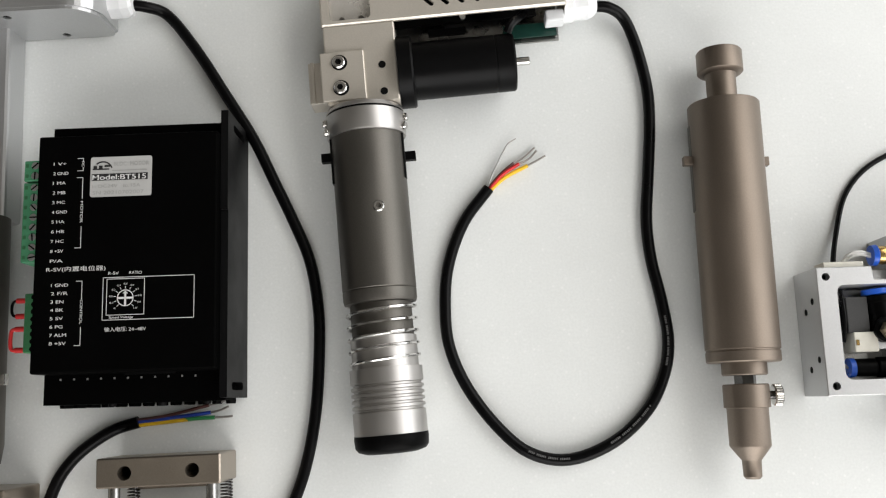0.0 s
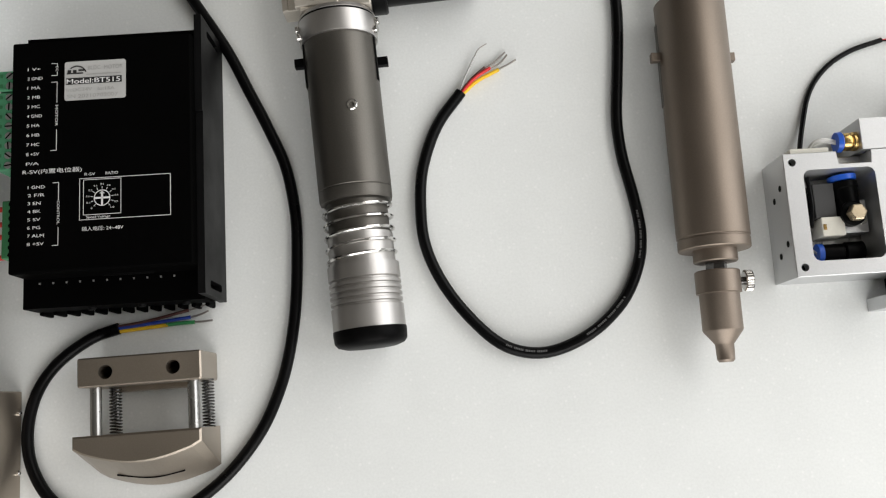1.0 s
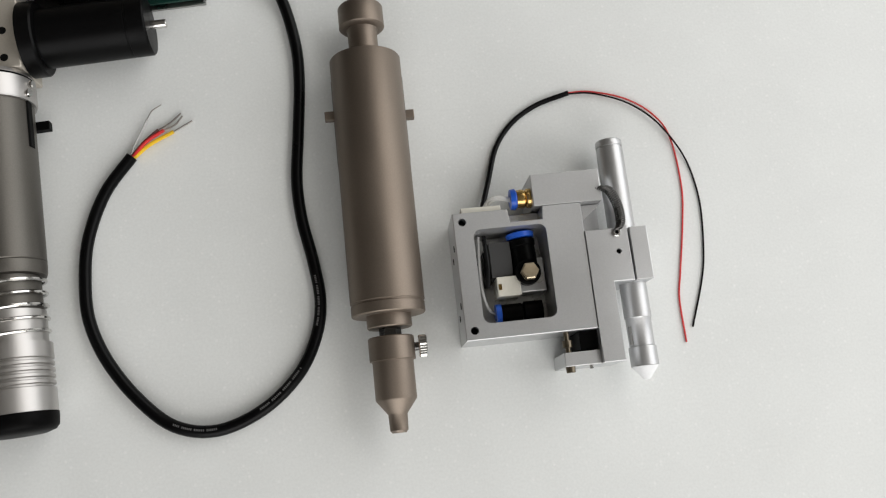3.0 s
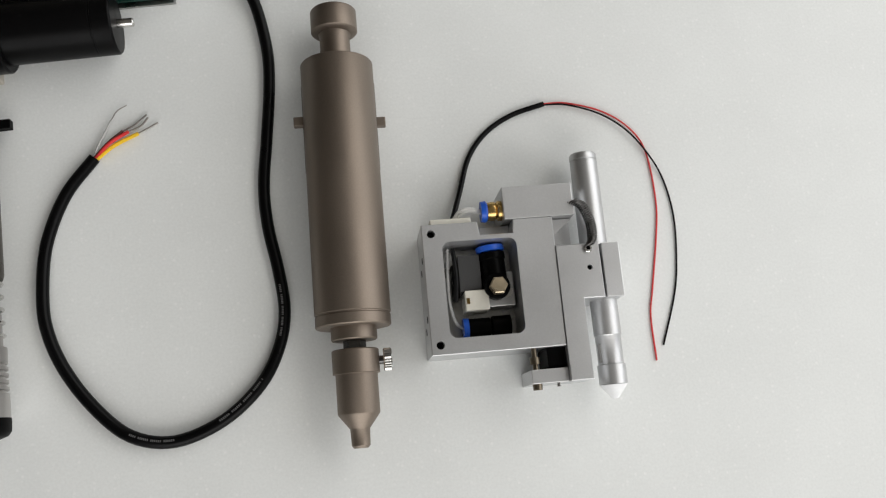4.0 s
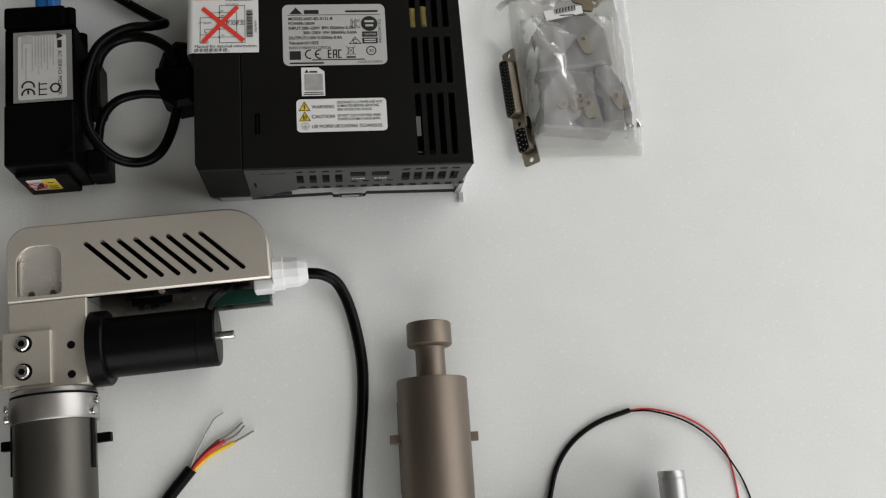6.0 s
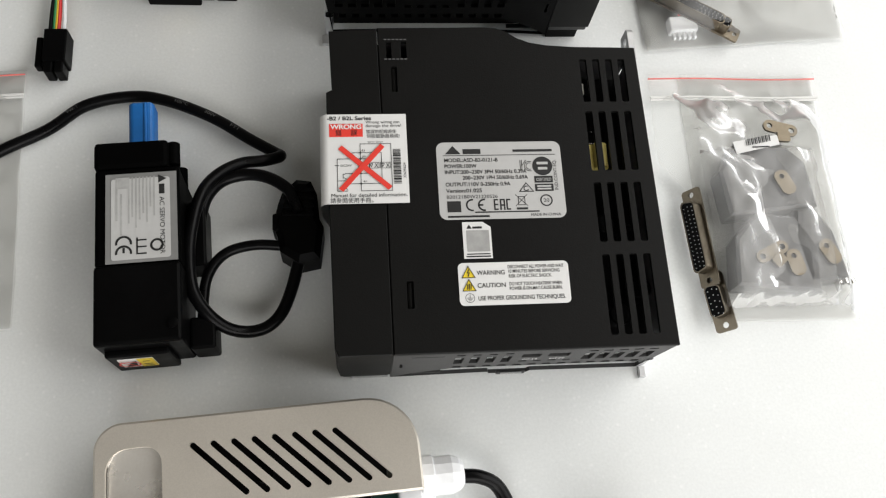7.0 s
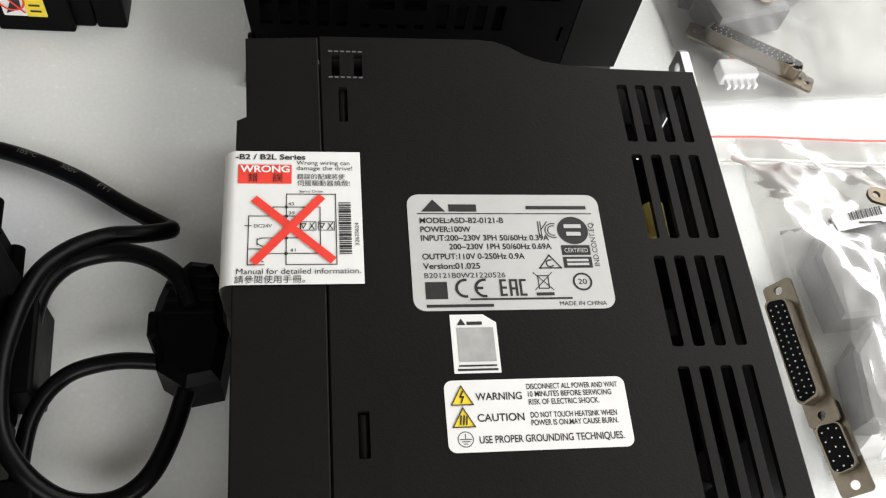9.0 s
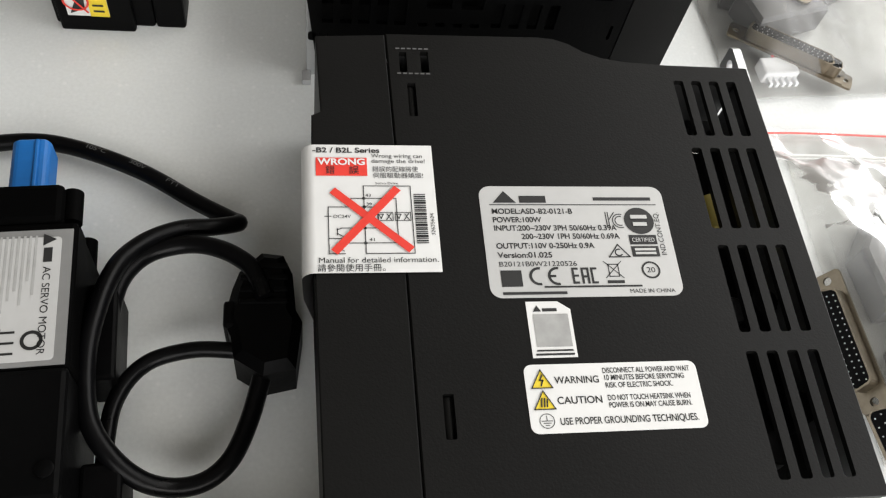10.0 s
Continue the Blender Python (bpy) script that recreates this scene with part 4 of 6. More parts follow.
    # rod, tube and tip
    part("rod", lathe([(0.0480, 0), (0.0480, 0.0074), (0.1000, 0.0074), (0.1003, 0.0070), (0.1008, 0.0070), (0.1011, 0.0074), (0.1040, 0.0074), (0.1048, 0.0068), (0.1048, 0)], pose(0.0936, 0, 0.0150), 36), SILVER, m, "round aluminium rod", True)
    part("nozzle_tube", lathe([(-0.0210, 0.0), (-0.0210, 0.0074), (-0.0110, 0.0074), (-0.0105, 0.0066), (0.0040, 0.0068), (0.0045, 0.0072), (0.0235, 0.0072), (0.0235, 0.0)], pose(0.0942, 0, 0.0180), 36), SILVER, m, "bright aluminium nozzle tube", True)
    part("tube_slot", tube([(0.0882, 0.0000, 0.0210), (0.0882, -0.0095, 0.0210)], 0.0010, 8, 2), DULL_LABEL, m, "", True)
    part("tip", lathe([(-0.0282, 0.0), (-0.0282, 0.0014), (-0.0276, 0.0022), (-0.0212, 0.0072), (-0.0208, 0.0)], pose(0.0942, 0, 0.0180), 32), WHITE_PLASTIC, m, "white conical plastic tip", True)
    # pocket contents
    part("valve_body", box(0.0185, 0.0300, 0.0330, 0.0520, 0.0062, 0.0220, 0.0004), DRIVE_LIT, m, "dark grey solenoid valve")
    part("valve_side", box(0.0155, 0.0185, 0.0300, 0.0480, 0.0062, 0.0180, 0.0004), BLACK_PLASTIC, m)
    part("valve_head", box(0.0205, 0.0330, 0.0225, 0.0330, 0.0062, 0.0235, 0.0005), IVORY, m, "ivory plastic valve head")
    part("valve_button", box(0.0212, 0.0228, 0.0260, 0.0290, 0.0230, 0.0239), BRASS, m)
    part("valve_port", box(0.0330, 0.0470, 0.0240, 0.0420, 0.0062, 0.0205, 0.0005), SILVER, m, "silver valve port block")
    part("port_ring", lathe([(0, 0.0020), (0, 0.0030), (0.0010, 0.0030), (0.0010, 0.0020)], pose(0.0430, 0.0310, 0.0212, 90), 18), STEEL, m, "", True)
    elbow = part("elbow_fitting", lathe([(0, 0), (0, 0.0066), (0.0100, 0.0068), (0.0106, 0.0074), (0.0136, 0.0074), (0.0142, 0.0060), (0.0142, 0)], pose(0.0375, 0.0385, 0.0190, 0, 0, 4), 24), BLACK_PLASTIC, m, "black push-in elbow with blue release ring", True)
    part("elbow_base", box(0.0310, 0.0420, 0.0300, 0.0430, 0.0120, 0.0240, 0.0015), BLACK_PLASTIC, elbow)
    part("release_ring", lathe([(0, 0), (0, 0.0062), (0.0006, 0.0074), (0.0030, 0.0076), (0.0034, 0.0070), (0.0034, 0)], pose(0.0365, 0.0528, 0.0190, 0, 0, 4), 24), BLUE, elbow, "", True)
    part("banjo_body", plate(disc(0.0375, 0.0340, 0.0068, 24), [], 0.0190, 0.0265, edge=0.0010), BLACK_PLASTIC, m, "round black banjo body")
    part("hex_screw", plate(disc(0.0375, 0.0335, 0.0047, 6), [], 0.0240, 0.0320, edge=0.0006), PALE_BRASS, m, "pale brass hexagon banjo screw")
    lower = part("straight_fitting", lathe([(0.0220, 0), (0.0220, 0.0048), (0.0330, 0.0048), (0.0335, 0.0040), (0.0345, 0.0054), (0.0440, 0.0054), (0.0440, 0)], pose(0, 0.0145, 0.0150, 0, 0, -90), 24), BLACK_PLASTIC, m, "black push-in fitting with blue ring", True)
    part("release_ring", lathe([(0.0190, 0), (0.0190, 0.0052), (0.0218, 0.0052), (0.0218, 0)], pose(0, 0.0145, 0.0150, 0, 0, -90), 24), BLUE, lower, "", True)
    part("air_hose", tube([(0.0190, 0.0145, 0.0150), (0.0150, 0.0180, 0.0170), (0.0130, 0.0280, 0.0180), (0.0130, 0.0420, 0.0190), (0.0140, 0.0560, 0.0200)], 0.0008, 8, 5), GREY_WIRE, m, "thin milky air hose", True)
    part("inner_wire", tube([(0.0160, 0.0280, 0.0200), (0.0170, 0.0400, 0.0220), (0.0165, 0.0560, 0.0215)], 0.0012, 8, 5), CABLE, m, "", True)
    # hose and brass fitting outside
    part("cover_tab", box(0.0050, 0.0262, 0.0671, 0.0700, 0.0180, 0.0310, 0.0004), IVORY, m, "small grey cover tab")
    part("brass_fitting", lathe([(0.0360, 0), (0.0360, 0.0048), (0.0385, 0.0052), (0.0400, 0.0050), (0.0402, 0.0040), (0.0415, 0.0054), (0.0434, 0.0054), (0.0434, 0)], pose(0, 0.0735, 0.0260, 0, 0, -90), 12), BRASS, m, "brass hose fitting", True)
    part("blue_ring", lathe([(0.0325, 0), (0.0325, 0.0054), (0.0350, 0.0058), (0.0358, 0.0048), (0.0358, 0)], pose(0, 0.0735, 0.0260, 0, 0, -90), 24), BLUE, m, "blue release ring", True)
    for k in (0, 1):
        part("air_hose", tube([(0.0330, 0.0740 - 0.001 * k, 0.0260), (0.0270, 0.0755 - 0.0012 * k, 0.0265), (0.0215, 0.0745 - 0.0015 * k, 0.0260), (0.0180, 0.0705 - 0.001 * k, 0.0240 - 0.003 * k)], 0.0010, 8, 5), CLEAR_TUBE, m, "milky plastic air hose", True)
    # leads
    part("lead_sleeve", tube([(0.0160, 0.0640, 0.0180), (0.0190, 0.0730, 0.0100), (0.0255, 0.0910, 0.0030), (0.0325, 0.1110, 0.0018), (0.0435, 0.1250, 0.0018), (0.0590, 0.1345, 0.0018), (0.0785, 0.1403, 0.0018)], 0.0015, 8, 6), CABLE, m, "black sleeved lead", True)
    part("red_lead", tube([(0.0775, 0.1403, 0.0018), (0.0915, 0.1403, 0.0012), (0.1115, 0.1343, 0.0012), (0.1265, 0.1233, 0.0012), (0.1345, 0.1083, 0.0010), (0.1365, 0.0793, 0.0008), (0.1335, 0.0573, 0.0008), (0.1275, 0.0293, 0.0008), (0.1245, 0.0143, 0.0008), (0.1245, -0.0097, 0.0008)], 0.00055, 6, 6), RED_WIRE, m, "thin red lead wire", True)
    part("black_lead", tube([(0.0775, 0.1398, 0.0018), (0.0915, 0.1390, 0.0020), (0.1100, 0.1326, 0.0020), (0.1245, 0.1218, 0.0022), (0.1350, 0.1075, 0.0020), (0.1425, 0.0913, 0.0008), (0.1455, 0.0693, 0.0008), (0.1435, 0.0443, 0.0008), (0.1395, 0.0253, 0.0008), (0.1295, -0.0017, 0.0008)], 0.00055, 6, 6), CABLE, m, "thin black lead wire", True)


pickup_module()


# ---- servo drives ----
def vent_wall(x0, x1, z1, extra=()):
    """Outline and openings of the vented long side, in (x, z)."""
    squares = [(0.0275 + i * 0.0072, 0.0040) for i in range(4)] + [(0.0865 + i * 0.0069, 0.0045) for i in range(5)]
    holes = []
    for x, w in squares:
        holes.append(rounded(x, x + w, 0.0300, 0.0425, 0.0005, 2))
        holes.append(rounded(x, x + w, 0.0465, 0.0488, 0.0009, 2))
    for i in range(14):
        holes.append(rounded(0.0278 + i * 0.00705, 0.0320 + i * 0.00705, 0.0205, 0.0245, 0.0012, 3))
    for x, w in ((0.0575, 0.0085), (0.0695, 0.0098)):
        holes.append(rounded(x, x + w, 0.0390, 0.0455, 0.0005, 2))
    for i in range(4):
        holes.append(rounded(0.0575 + i * 0.0068, 0.0615 + i * 0.0068, 0.0295, 0.0318, 0.0009, 2))
    holes.append(rounded(0.0080, 0.0225, 0.0460, 0.0470, 0.0004, 2))
    holes.append(rounded(0.0100, 0.0235, 0.0105, 0.0115, 0.0004, 2))
    holes.append(rounded(0.0035, 0.0048, 0.0255, 0.0330, 0.0004, 2))
    return holes


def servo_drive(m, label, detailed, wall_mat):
    d = thing("servo_drive", m, label, "servo drive", "servo drives")
    H = 0.0556
    out = [(0.0245, 0.0), (0.1500, 0.0), (0.1480, 0.1485), (0.1180, 0.1490), (0.1040, 0.1500), (0.0960, 0.1515), (0.0900, 0.1540), (0.0850, 0.1575), (0.0800, 0.1595), (0.0750, 0.1600), (0.0225, 0.1595), (0.0240, 0.0800)]
    rows = ((0.1420, 0.1195), (0.1140, 0.0840), (0.0775, 0.0490), (0.0425, 0.0060))
    slots = [rounded(0.1196 + i * 0.0063, 0.1231 + i * 0.0063, lo - 0.0006, hi, 0.0008, 2) for hi, lo in rows for i in range(4)]
    wins = [rounded(0.0265, 0.0290, 0.1430, 0.1515, 0.0004, 2), rounded(0.0335, 0.0362, 0.1430, 0.1520, 0.0004, 2)]
    grips = [rounded(0.0285, 0.0312, 0.1250, 0.1385, 0.0004, 2), rounded(0.0312, 0.0342, 0.0200, 0.0325, 0.0004, 2)]
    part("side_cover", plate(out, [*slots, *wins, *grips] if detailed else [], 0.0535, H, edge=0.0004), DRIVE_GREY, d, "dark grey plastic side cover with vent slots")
    front = [(0.0012, 0.0), (0.0242, 0.0), (0.0237, 0.0800), (0.0222, 0.1590), (-0.0006, 0.1577), (0.0006, 0.1265), (-0.0022, 0.1250), (-0.0020, 0.0800), (-0.0005, 0.0040)]
    part("front_panel", plate(front, [], 0.012, H, edge=0.0004), DRIVE_GREY, d, "dark grey front panel")
    xz = Matrix(((1, 0, 0, 0.0245), (0, 0, 1, 0.0), (0, 1, 0, 0), (0, 0, 0, 1)))
    wall_out = [(0.0, 0.004), (0.0465, 0.0075), (0.0475, 0.0035), (0.0660, 0.0035), (0.0670, 0.0075), (0.1200, 0.006), (0.1255, 0.0538), (0.0, 0.0538)]
    # wall_mat carries the wall's light, and on the rear drive its shade
    part("end_wall", plate(wall_out, vent_wall(0, 0.1255, H), 0.0003, 0.0022, xf=xz), wall_mat, d, "end wall with square vents, its light and shade in the colour")
    part("front_end", box(0.0018, 0.0238, 0.0003, 0.0080, 0.0080, 0.0530, 0.0010), DRIVE_LIT, d)
    # foot and latch gap turn black on the rear drive to paint its shade
    part("front_foot", box(0.0060, 0.0236, 0.0010, 0.0080, 0.0, 0.0082, 0.0006), SILVER if detailed else BLACK_PLASTIC, d)
    part("latch", box(0.0750, 0.0890, -0.0010, 0.0006, 0.0060, 0.0095, 0.0006), DRIVE_LIT, d)
    part("latch_gap", box(0.0770, 0.0870, -0.0014, -0.0008, 0.0090, 0.0105), SILVER if detailed else BLACK_PLASTIC, d)
    part("far_wall", plate([(a[0], a[1]) for a in ((0.0245, 0.1528), (0.0400, 0.1528), (0.0400, 0.146), (0.146, 0.146), (0.146, 0.1475), (0.103, 0.1480), (0.095, 0.1500), (0.085, 0.1560), (0.075, 0.1580), (0.0245, 0.1580))], [], 0.002, 0.0535), DRIVE_LIT, d)
    part("inner_case", box(0.0245, 0.1440, 0.0100, 0.1450, 0.0, 0.0300), DRIVE_DARK, d)
    part("divider", box(0.0245, 0.1160, 0.0100, 0.1450, 0.0300, 0.0400), DRIVE_DARK, d)
    part("seam_backing", box(0.0205, 0.0300, 0.0030, 0.1585, 0.0120, 0.0420), DRIVE_DARK, d)
    part("mounting_bracket", box(0.1450, 0.1488, 0.0010, 0.1440, 0.0, 0.0535, 0.0005), SILVER, d, "bare metal heatsink bracket")
    part("bracket_foot", box(0.1470, 0.1505, -0.0045, 0.0010, 0.0, 0.0030, 0.0004), SILVER, d)
    yz = Matrix(((0, 0, 1, 0.1458), (1, 0, 0, 0), (0, 1, 0, 0), (0, 0, 0, 1)))
    part("ear", plate([(0.1430, 0.0390), (0.1600, 0.0440), (0.1600, 0.0530), (0.1580, 0.0545), (0.1430, 0.0545)], [disc(0.1545, 0.0495, 0.0022, 14)], 0.0, 0.0030, xf=yz), SILVER, d, "bare metal mounting ear")
    if detailed:
        for x, y0, y1, z in ((0.1215, 0.0860, 0.1010, 0.043), (0.1275, 0.0890, 0.1010, 0.045)):
            part("transformer", lathe([(y0, 0), (y0, 0.0034), (y1, 0.0036), (y1, 0)], pose(x, 0, z), 14), YELLOW_TAPE, d, "yellow taped transformer winding", True)
        part("chip_label", box(0.1190, 0.1235, 0.0230, 0.0350, 0.0400, 0.0405), PAPER, d, "small white component label")
        for x, y, r in ((0.1290, 0.0180, 0.0050), (0.1400, 0.0300, 0.0050), (0.1270, 0.0620, 0.0045), (0.1380, 0.0650, 0.0045), (0.1250, 0.1320, 0.003)):
            part("capacitor", lathe([(0, 0), (0, r), (0.012, r), (0.0125, r * 0.9), (0.0125, 0)], pose(x, y, 0.030, 90), 18), BLACK_PLASTIC, d, "", True)
        part("connector", box(0.1200, 0.1225, 0.1270, 0.1330, 0.0420, 0.0480, 0.0004), IVORY, d)
        for x, y, w in ((0.1235, 0.1100, 0.0030), (0.1280, 0.1225, 0.0020), (0.1235, 0.1040, 0.0030), (0.1210, 0.0130, 0.0025)):
            part("lead_frame", box(x, x + w, y, y + 0.0005, 0.0400, 0.0405), STEEL, d)
        for (x0, x1, y0, y1) in ((0.0286, 0.0308, 0.1255, 0.1380), (0.0316, 0.0338, 0.0205, 0.0320)):
            part("grip_recess", tube([((x0 + x1) / 2, y0, 0.0525), ((x0 + x1) / 2, y1, 0.0525)], 0.0018, 10, 2), DRIVE_GREY, d, "", True)
    return d


drive = servo_drive(pose(0.1584, 0.3884, 0), "dark grey servo drive lying on its side with white stickers", True, DRIVE_LIT)
# end wall coloured black for the shade behind the first drive
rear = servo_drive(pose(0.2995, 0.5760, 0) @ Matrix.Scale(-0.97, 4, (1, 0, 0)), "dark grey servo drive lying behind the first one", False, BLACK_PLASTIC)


# ---- stickers on the drive (local to the drive) ----
def drive_stickers(d):
    z = 0.0558
    # rating plate
    lab = part("rating_plate", plate(rounded(0.0475, 0.1055, 0.0605, 0.0985, 0.0035, 6), [], 0.0556, z), SILVER_PAPER, d, "silver rating plate with black print")
    a = bmesh.new()
    ox, oy = 0.0475, 0.0605
    flat(a, ((ox + 0.0040, oy + 0.0320), (ox + 0.0112, oy + 0.0320), (ox + 0.0076, oy + 0.0362)))
    bar(a, ox + 0.0122, ox + 0.0205, oy + 0.0320, oy + 0.0345)
    bar(a, ox + 0.0355, ox + 0.0540, oy + 0.0328, oy + 0.0340)
    line(a, ox + 0.0030, oy + 0.0313, ox + 0.0552, oy + 0.0313, 0.0003)
    for s, x, y, w in (("MODEL:ASD-B2-0121-B", 0.0034, 0.0281, 0.0248), ("POWER:100W", 0.0034, 0.0251, 0.0148), ("INPUT:200~230V 3PH 50/60Hz 0.39A", 0.0034, 0.0222, 0.0378), ("200~230V 1PH 50/60Hz 0.69A", 0.0114, 0.0193, 0.0302), ("OUTPUT:110V 0-250Hz 0.9A", 0.0034, 0.0161, 0.0298), ("Version:01.025", 0.0034, 0.0130, 0.0164)):
        write(a, s, ox + x, oy + y, 0.0018, w, bold=0.018)
    write(a, "B20121B0W21220526", ox + 0.0036, oy + 0.0101, 0.0016, 0.0232)
    bar(a, ox + 0.0160, ox + 0.0455, oy + 0.0030, oy + 0.0036), bar(a, ox + 0.0036, ox + 0.0225, oy + 0.0009, oy + 0.0018)
    write(a, "MADE IN CHINA", ox + 0.0415, oy + 0.0010, 0.0013, 0.0138)
    # square data mark as a plain grey block, and conformity marks as plain shapes
    bar(a, ox + 0.0036, ox + 0.0098, oy + 0.0035, oy + 0.0088)
    arc(a, ox + 0.0150, oy + 0.0068, 0.0026, 0.0008, 80, 280), arc(a, ox + 0.0205, oy + 0.0068, 0.0026, 0.0008, 80, 280), bar(a, ox + 0.0182, ox + 0.0200, oy + 0.0064, oy + 0.0072)
    for x in (0.0248, 0.0276, 0.0293, 0.0305):
        bar(a, ox + x, ox + x + 0.0007, oy + 0.0042, oy + 0.0095)
    for y in (0.0042, 0.0065, 0.0088):
        bar(a, ox + 0.0248, ox + 0.0268, oy + y, oy + y + 0.0007, 0.00002)
    for x0, x1, y in ((0.0276, 0.0300, 0.0088), (0.0276, 0.0300, 0.0062), (0.0305, 0.0325, 0.0088), (0.0305, 0.0325, 0.0042)):
        bar(a, ox + x0, ox + x1, oy + y, oy + y + 0.0007, 0.00002)
    frame_line(a, ox + 0.0362, ox + 0.0392, oy + 0.0065, oy + 0.0105, 0.0003), line(a, ox + 0.0350, oy + 0.0060, ox + 0.0404, oy + 0.0115, 0.00025), line(a, ox + 0.0404, oy + 0.0060, ox + 0.0350, oy + 0.0115, 0.00025)
    bar(a, ox + 0.0352, ox + 0.0404, oy + 0.0042, oy + 0.0052)
    arc(a, ox + 0.0492, oy + 0.0085, 0.0026, 0.0006, 0, 360)
    write(a, "20", ox + 0.0492, oy + 0.0077, 0.0017, 0.0026, centre=True)
    flat(a, disc(ox + 0.0488, oy + 0.0255, 0.0047, 32), 0.00001)
    bar(a, ox + 0.0445, ox + 0.0531, oy + 0.0172, oy + 0.0205), bar(a, ox + 0.0445, ox + 0.0531, oy + 0.0130, oy + 0.0166)
    write(a, "IND.CONT.EQ.", ox + 0.0553, oy + 0.0135, 0.0016, 0.0150, 90)
    for x in (0.0385, 0.0392):
        line(a, ox + x, oy + 0.0232, ox + x, oy + 0.0285, 0.0003)
    arc(a, ox + 0.0428, oy + 0.0255, 0.0024, 0.0003, 70, 290), arc(a, ox + 0.0428, oy + 0.0255, 0.0016, 0.0003, 70, 290), line(a, ox + 0.0394, oy + 0.0260, ox + 0.0412, oy + 0.0285, 0.0003)
    for p in ((0.0372, 0.0130, 0.0436, 0.0130), (0.0436, 0.0130, 0.0404, 0.0172), (0.0404, 0.0172, 0.0372, 0.0130)):
        line(a, ox + p[0], oy + p[1], ox + p[2], oy + p[3], 0.0004)
    arc(a, ox + 0.0404, oy + 0.0145, 0.0011, 0.0004, 60, 330)
    printing("print", a, INK, lab, z + 0.0001)
    w = bmesh.new()
    bar(w, ox + 0.0462, ox + 0.0514, oy + 0.0262, oy + 0.0275), bar(w, ox + 0.0466, ox + 0.0510, oy + 0.0236, oy + 0.0249)
    write(w, "CERTIFIED", ox + 0.0453, oy + 0.0180, 0.0014, 0.0070), bar(w, ox + 0.0455, ox + 0.0520, oy + 0.0150, oy + 0.0158), bar(w, ox + 0.0455, ox + 0.0520, oy + 0.0137, oy + 0.0145)
    printing("print", w, SILVER_PAPER, lab, z + 0.0003)
    # small service sticker, its code square left plain
    sq = part("service_sticker", plate([(0.0572, 0.0420), (0.0700, 0.0420), (0.0700, 0.0567), (0.0665, 0.0592), (0.0572, 0.0592)], [], 0.0556, z), PAPER, d, "small white sticker with a cut corner")
    b = bmesh.new()
    flat(b, ((0.0590, 0.0560), (0.0614, 0.0560), (0.0602, 0.0580))), bar(b, 0.0617, 0.0660, 0.0560, 0.0570)
    bar(b, 0.0586, 0.0690, 0.0438, 0.0443), bar(b, 0.0582, 0.0692, 0.0426, 0.0432)
    printing("print", b, INK, sq, z + 0.0001)
    c = bmesh.new()
    bar(c, 0.0588, 0.0690, 0.0452, 0.0552)
    printing("code_square", c, INK_PALE, sq, z + 0.0001)
    # warning plate
    wl = part("warning_plate", plate(rounded(0.0540, 0.1035, 0.0205, 0.0400, 0.0022, 5), [], 0.0556, z), PAPER, d, "white warning label with yellow triangles")
    e, y3 = bmesh.new(), bmesh.new()
    ox, oy = 0.0540, 0.0205
    write(e, "WARNING", ox + 0.0082, oy + 0.0138, 0.0020, 0.0125, bold=0.012), write(e, "CAUTION", ox + 0.0082, oy + 0.0080, 0.0020, 0.0125, bold=0.012)
    for s, x, y, wd in (("DISCONNECT ALL POWER AND WAIT", 0.0222, 0.0165, 0.0252), ("10 MINUTES BEFORE SERVICING", 0.0224, 0.0144, 0.0230), ("RISK OF ELECTRIC SHOCK.", 0.0224, 0.0122, 0.0193), ("DO NOT TOUCH HEATSINK WHEN", 0.0224, 0.0086, 0.0236), ("POWER IS ON.MAY CAUSE BURN.", 0.0224, 0.0065, 0.0236)):
        write(e, s, ox + x, oy + y, 0.0015, wd, bold=0.012)
    write(e, "USE PROPER GROUNDING TECHNIQUES.", ox + 0.0082, oy + 0.0022, 0.0019, 0.0388, bold=0.012)
    arc(e, ox + 0.0046, oy + 0.0034, 0.0020, 0.0002, 0, 360), line(e, ox + 0.0046, oy + 0.0034, ox + 0.0046, oy + 0.0048, 0.0002)
    for k in range(3):
        line(e, ox + 0.0031 + k * 0.0005, oy + 0.0034 - k * 0.0006, ox + 0.0061 - k * 0.0005, oy + 0.0034 - k * 0.0006, 0.0002)
    printing("print", e, INK, wl, z + 0.0001)
    for y in (0.0126, 0.0066):
        flat(y3, ((ox + 0.0016, oy + y), (ox + 0.0074, oy + y), (ox + 0.0045, oy + y + 0.0052)))
    printing("triangles", y3, INK_YELLOW, wl, z + 0.0001)
    f = bmesh.new()
    for y in (0.0126, 0.0066):
        for p in ((0.0016, 0, 0.0074, 0), (0.0074, 0, 0.0045, 0.0052), (0.0045, 0.0052, 0.0016, 0)):
            line(f, ox + p[0], oy + y + p[1], ox + p[2], oy + y + p[3], 0.0003)
    for p in ((0.0048, 0.0163, 0.0041, 0.0148), (0.0041, 0.0148, 0.0049, 0.0148), (0.0049, 0.0148, 0.0043, 0.0133), (0.0036, 0.0074, 0.0039, 0.0096), (0.0044, 0.0074, 0.0047, 0.0096), (0.0052, 0.0074, 0.0054, 0.0093)):
        line(f, ox + p[0], oy + p[1], ox + p[2], oy + p[3], 0.0004)
    printing("print", f, INK, wl, z + 0.0003)
    # wiring warning wrapped round the front edge
    n = 8
    bm = bmesh.new()
    rad = 0.0040
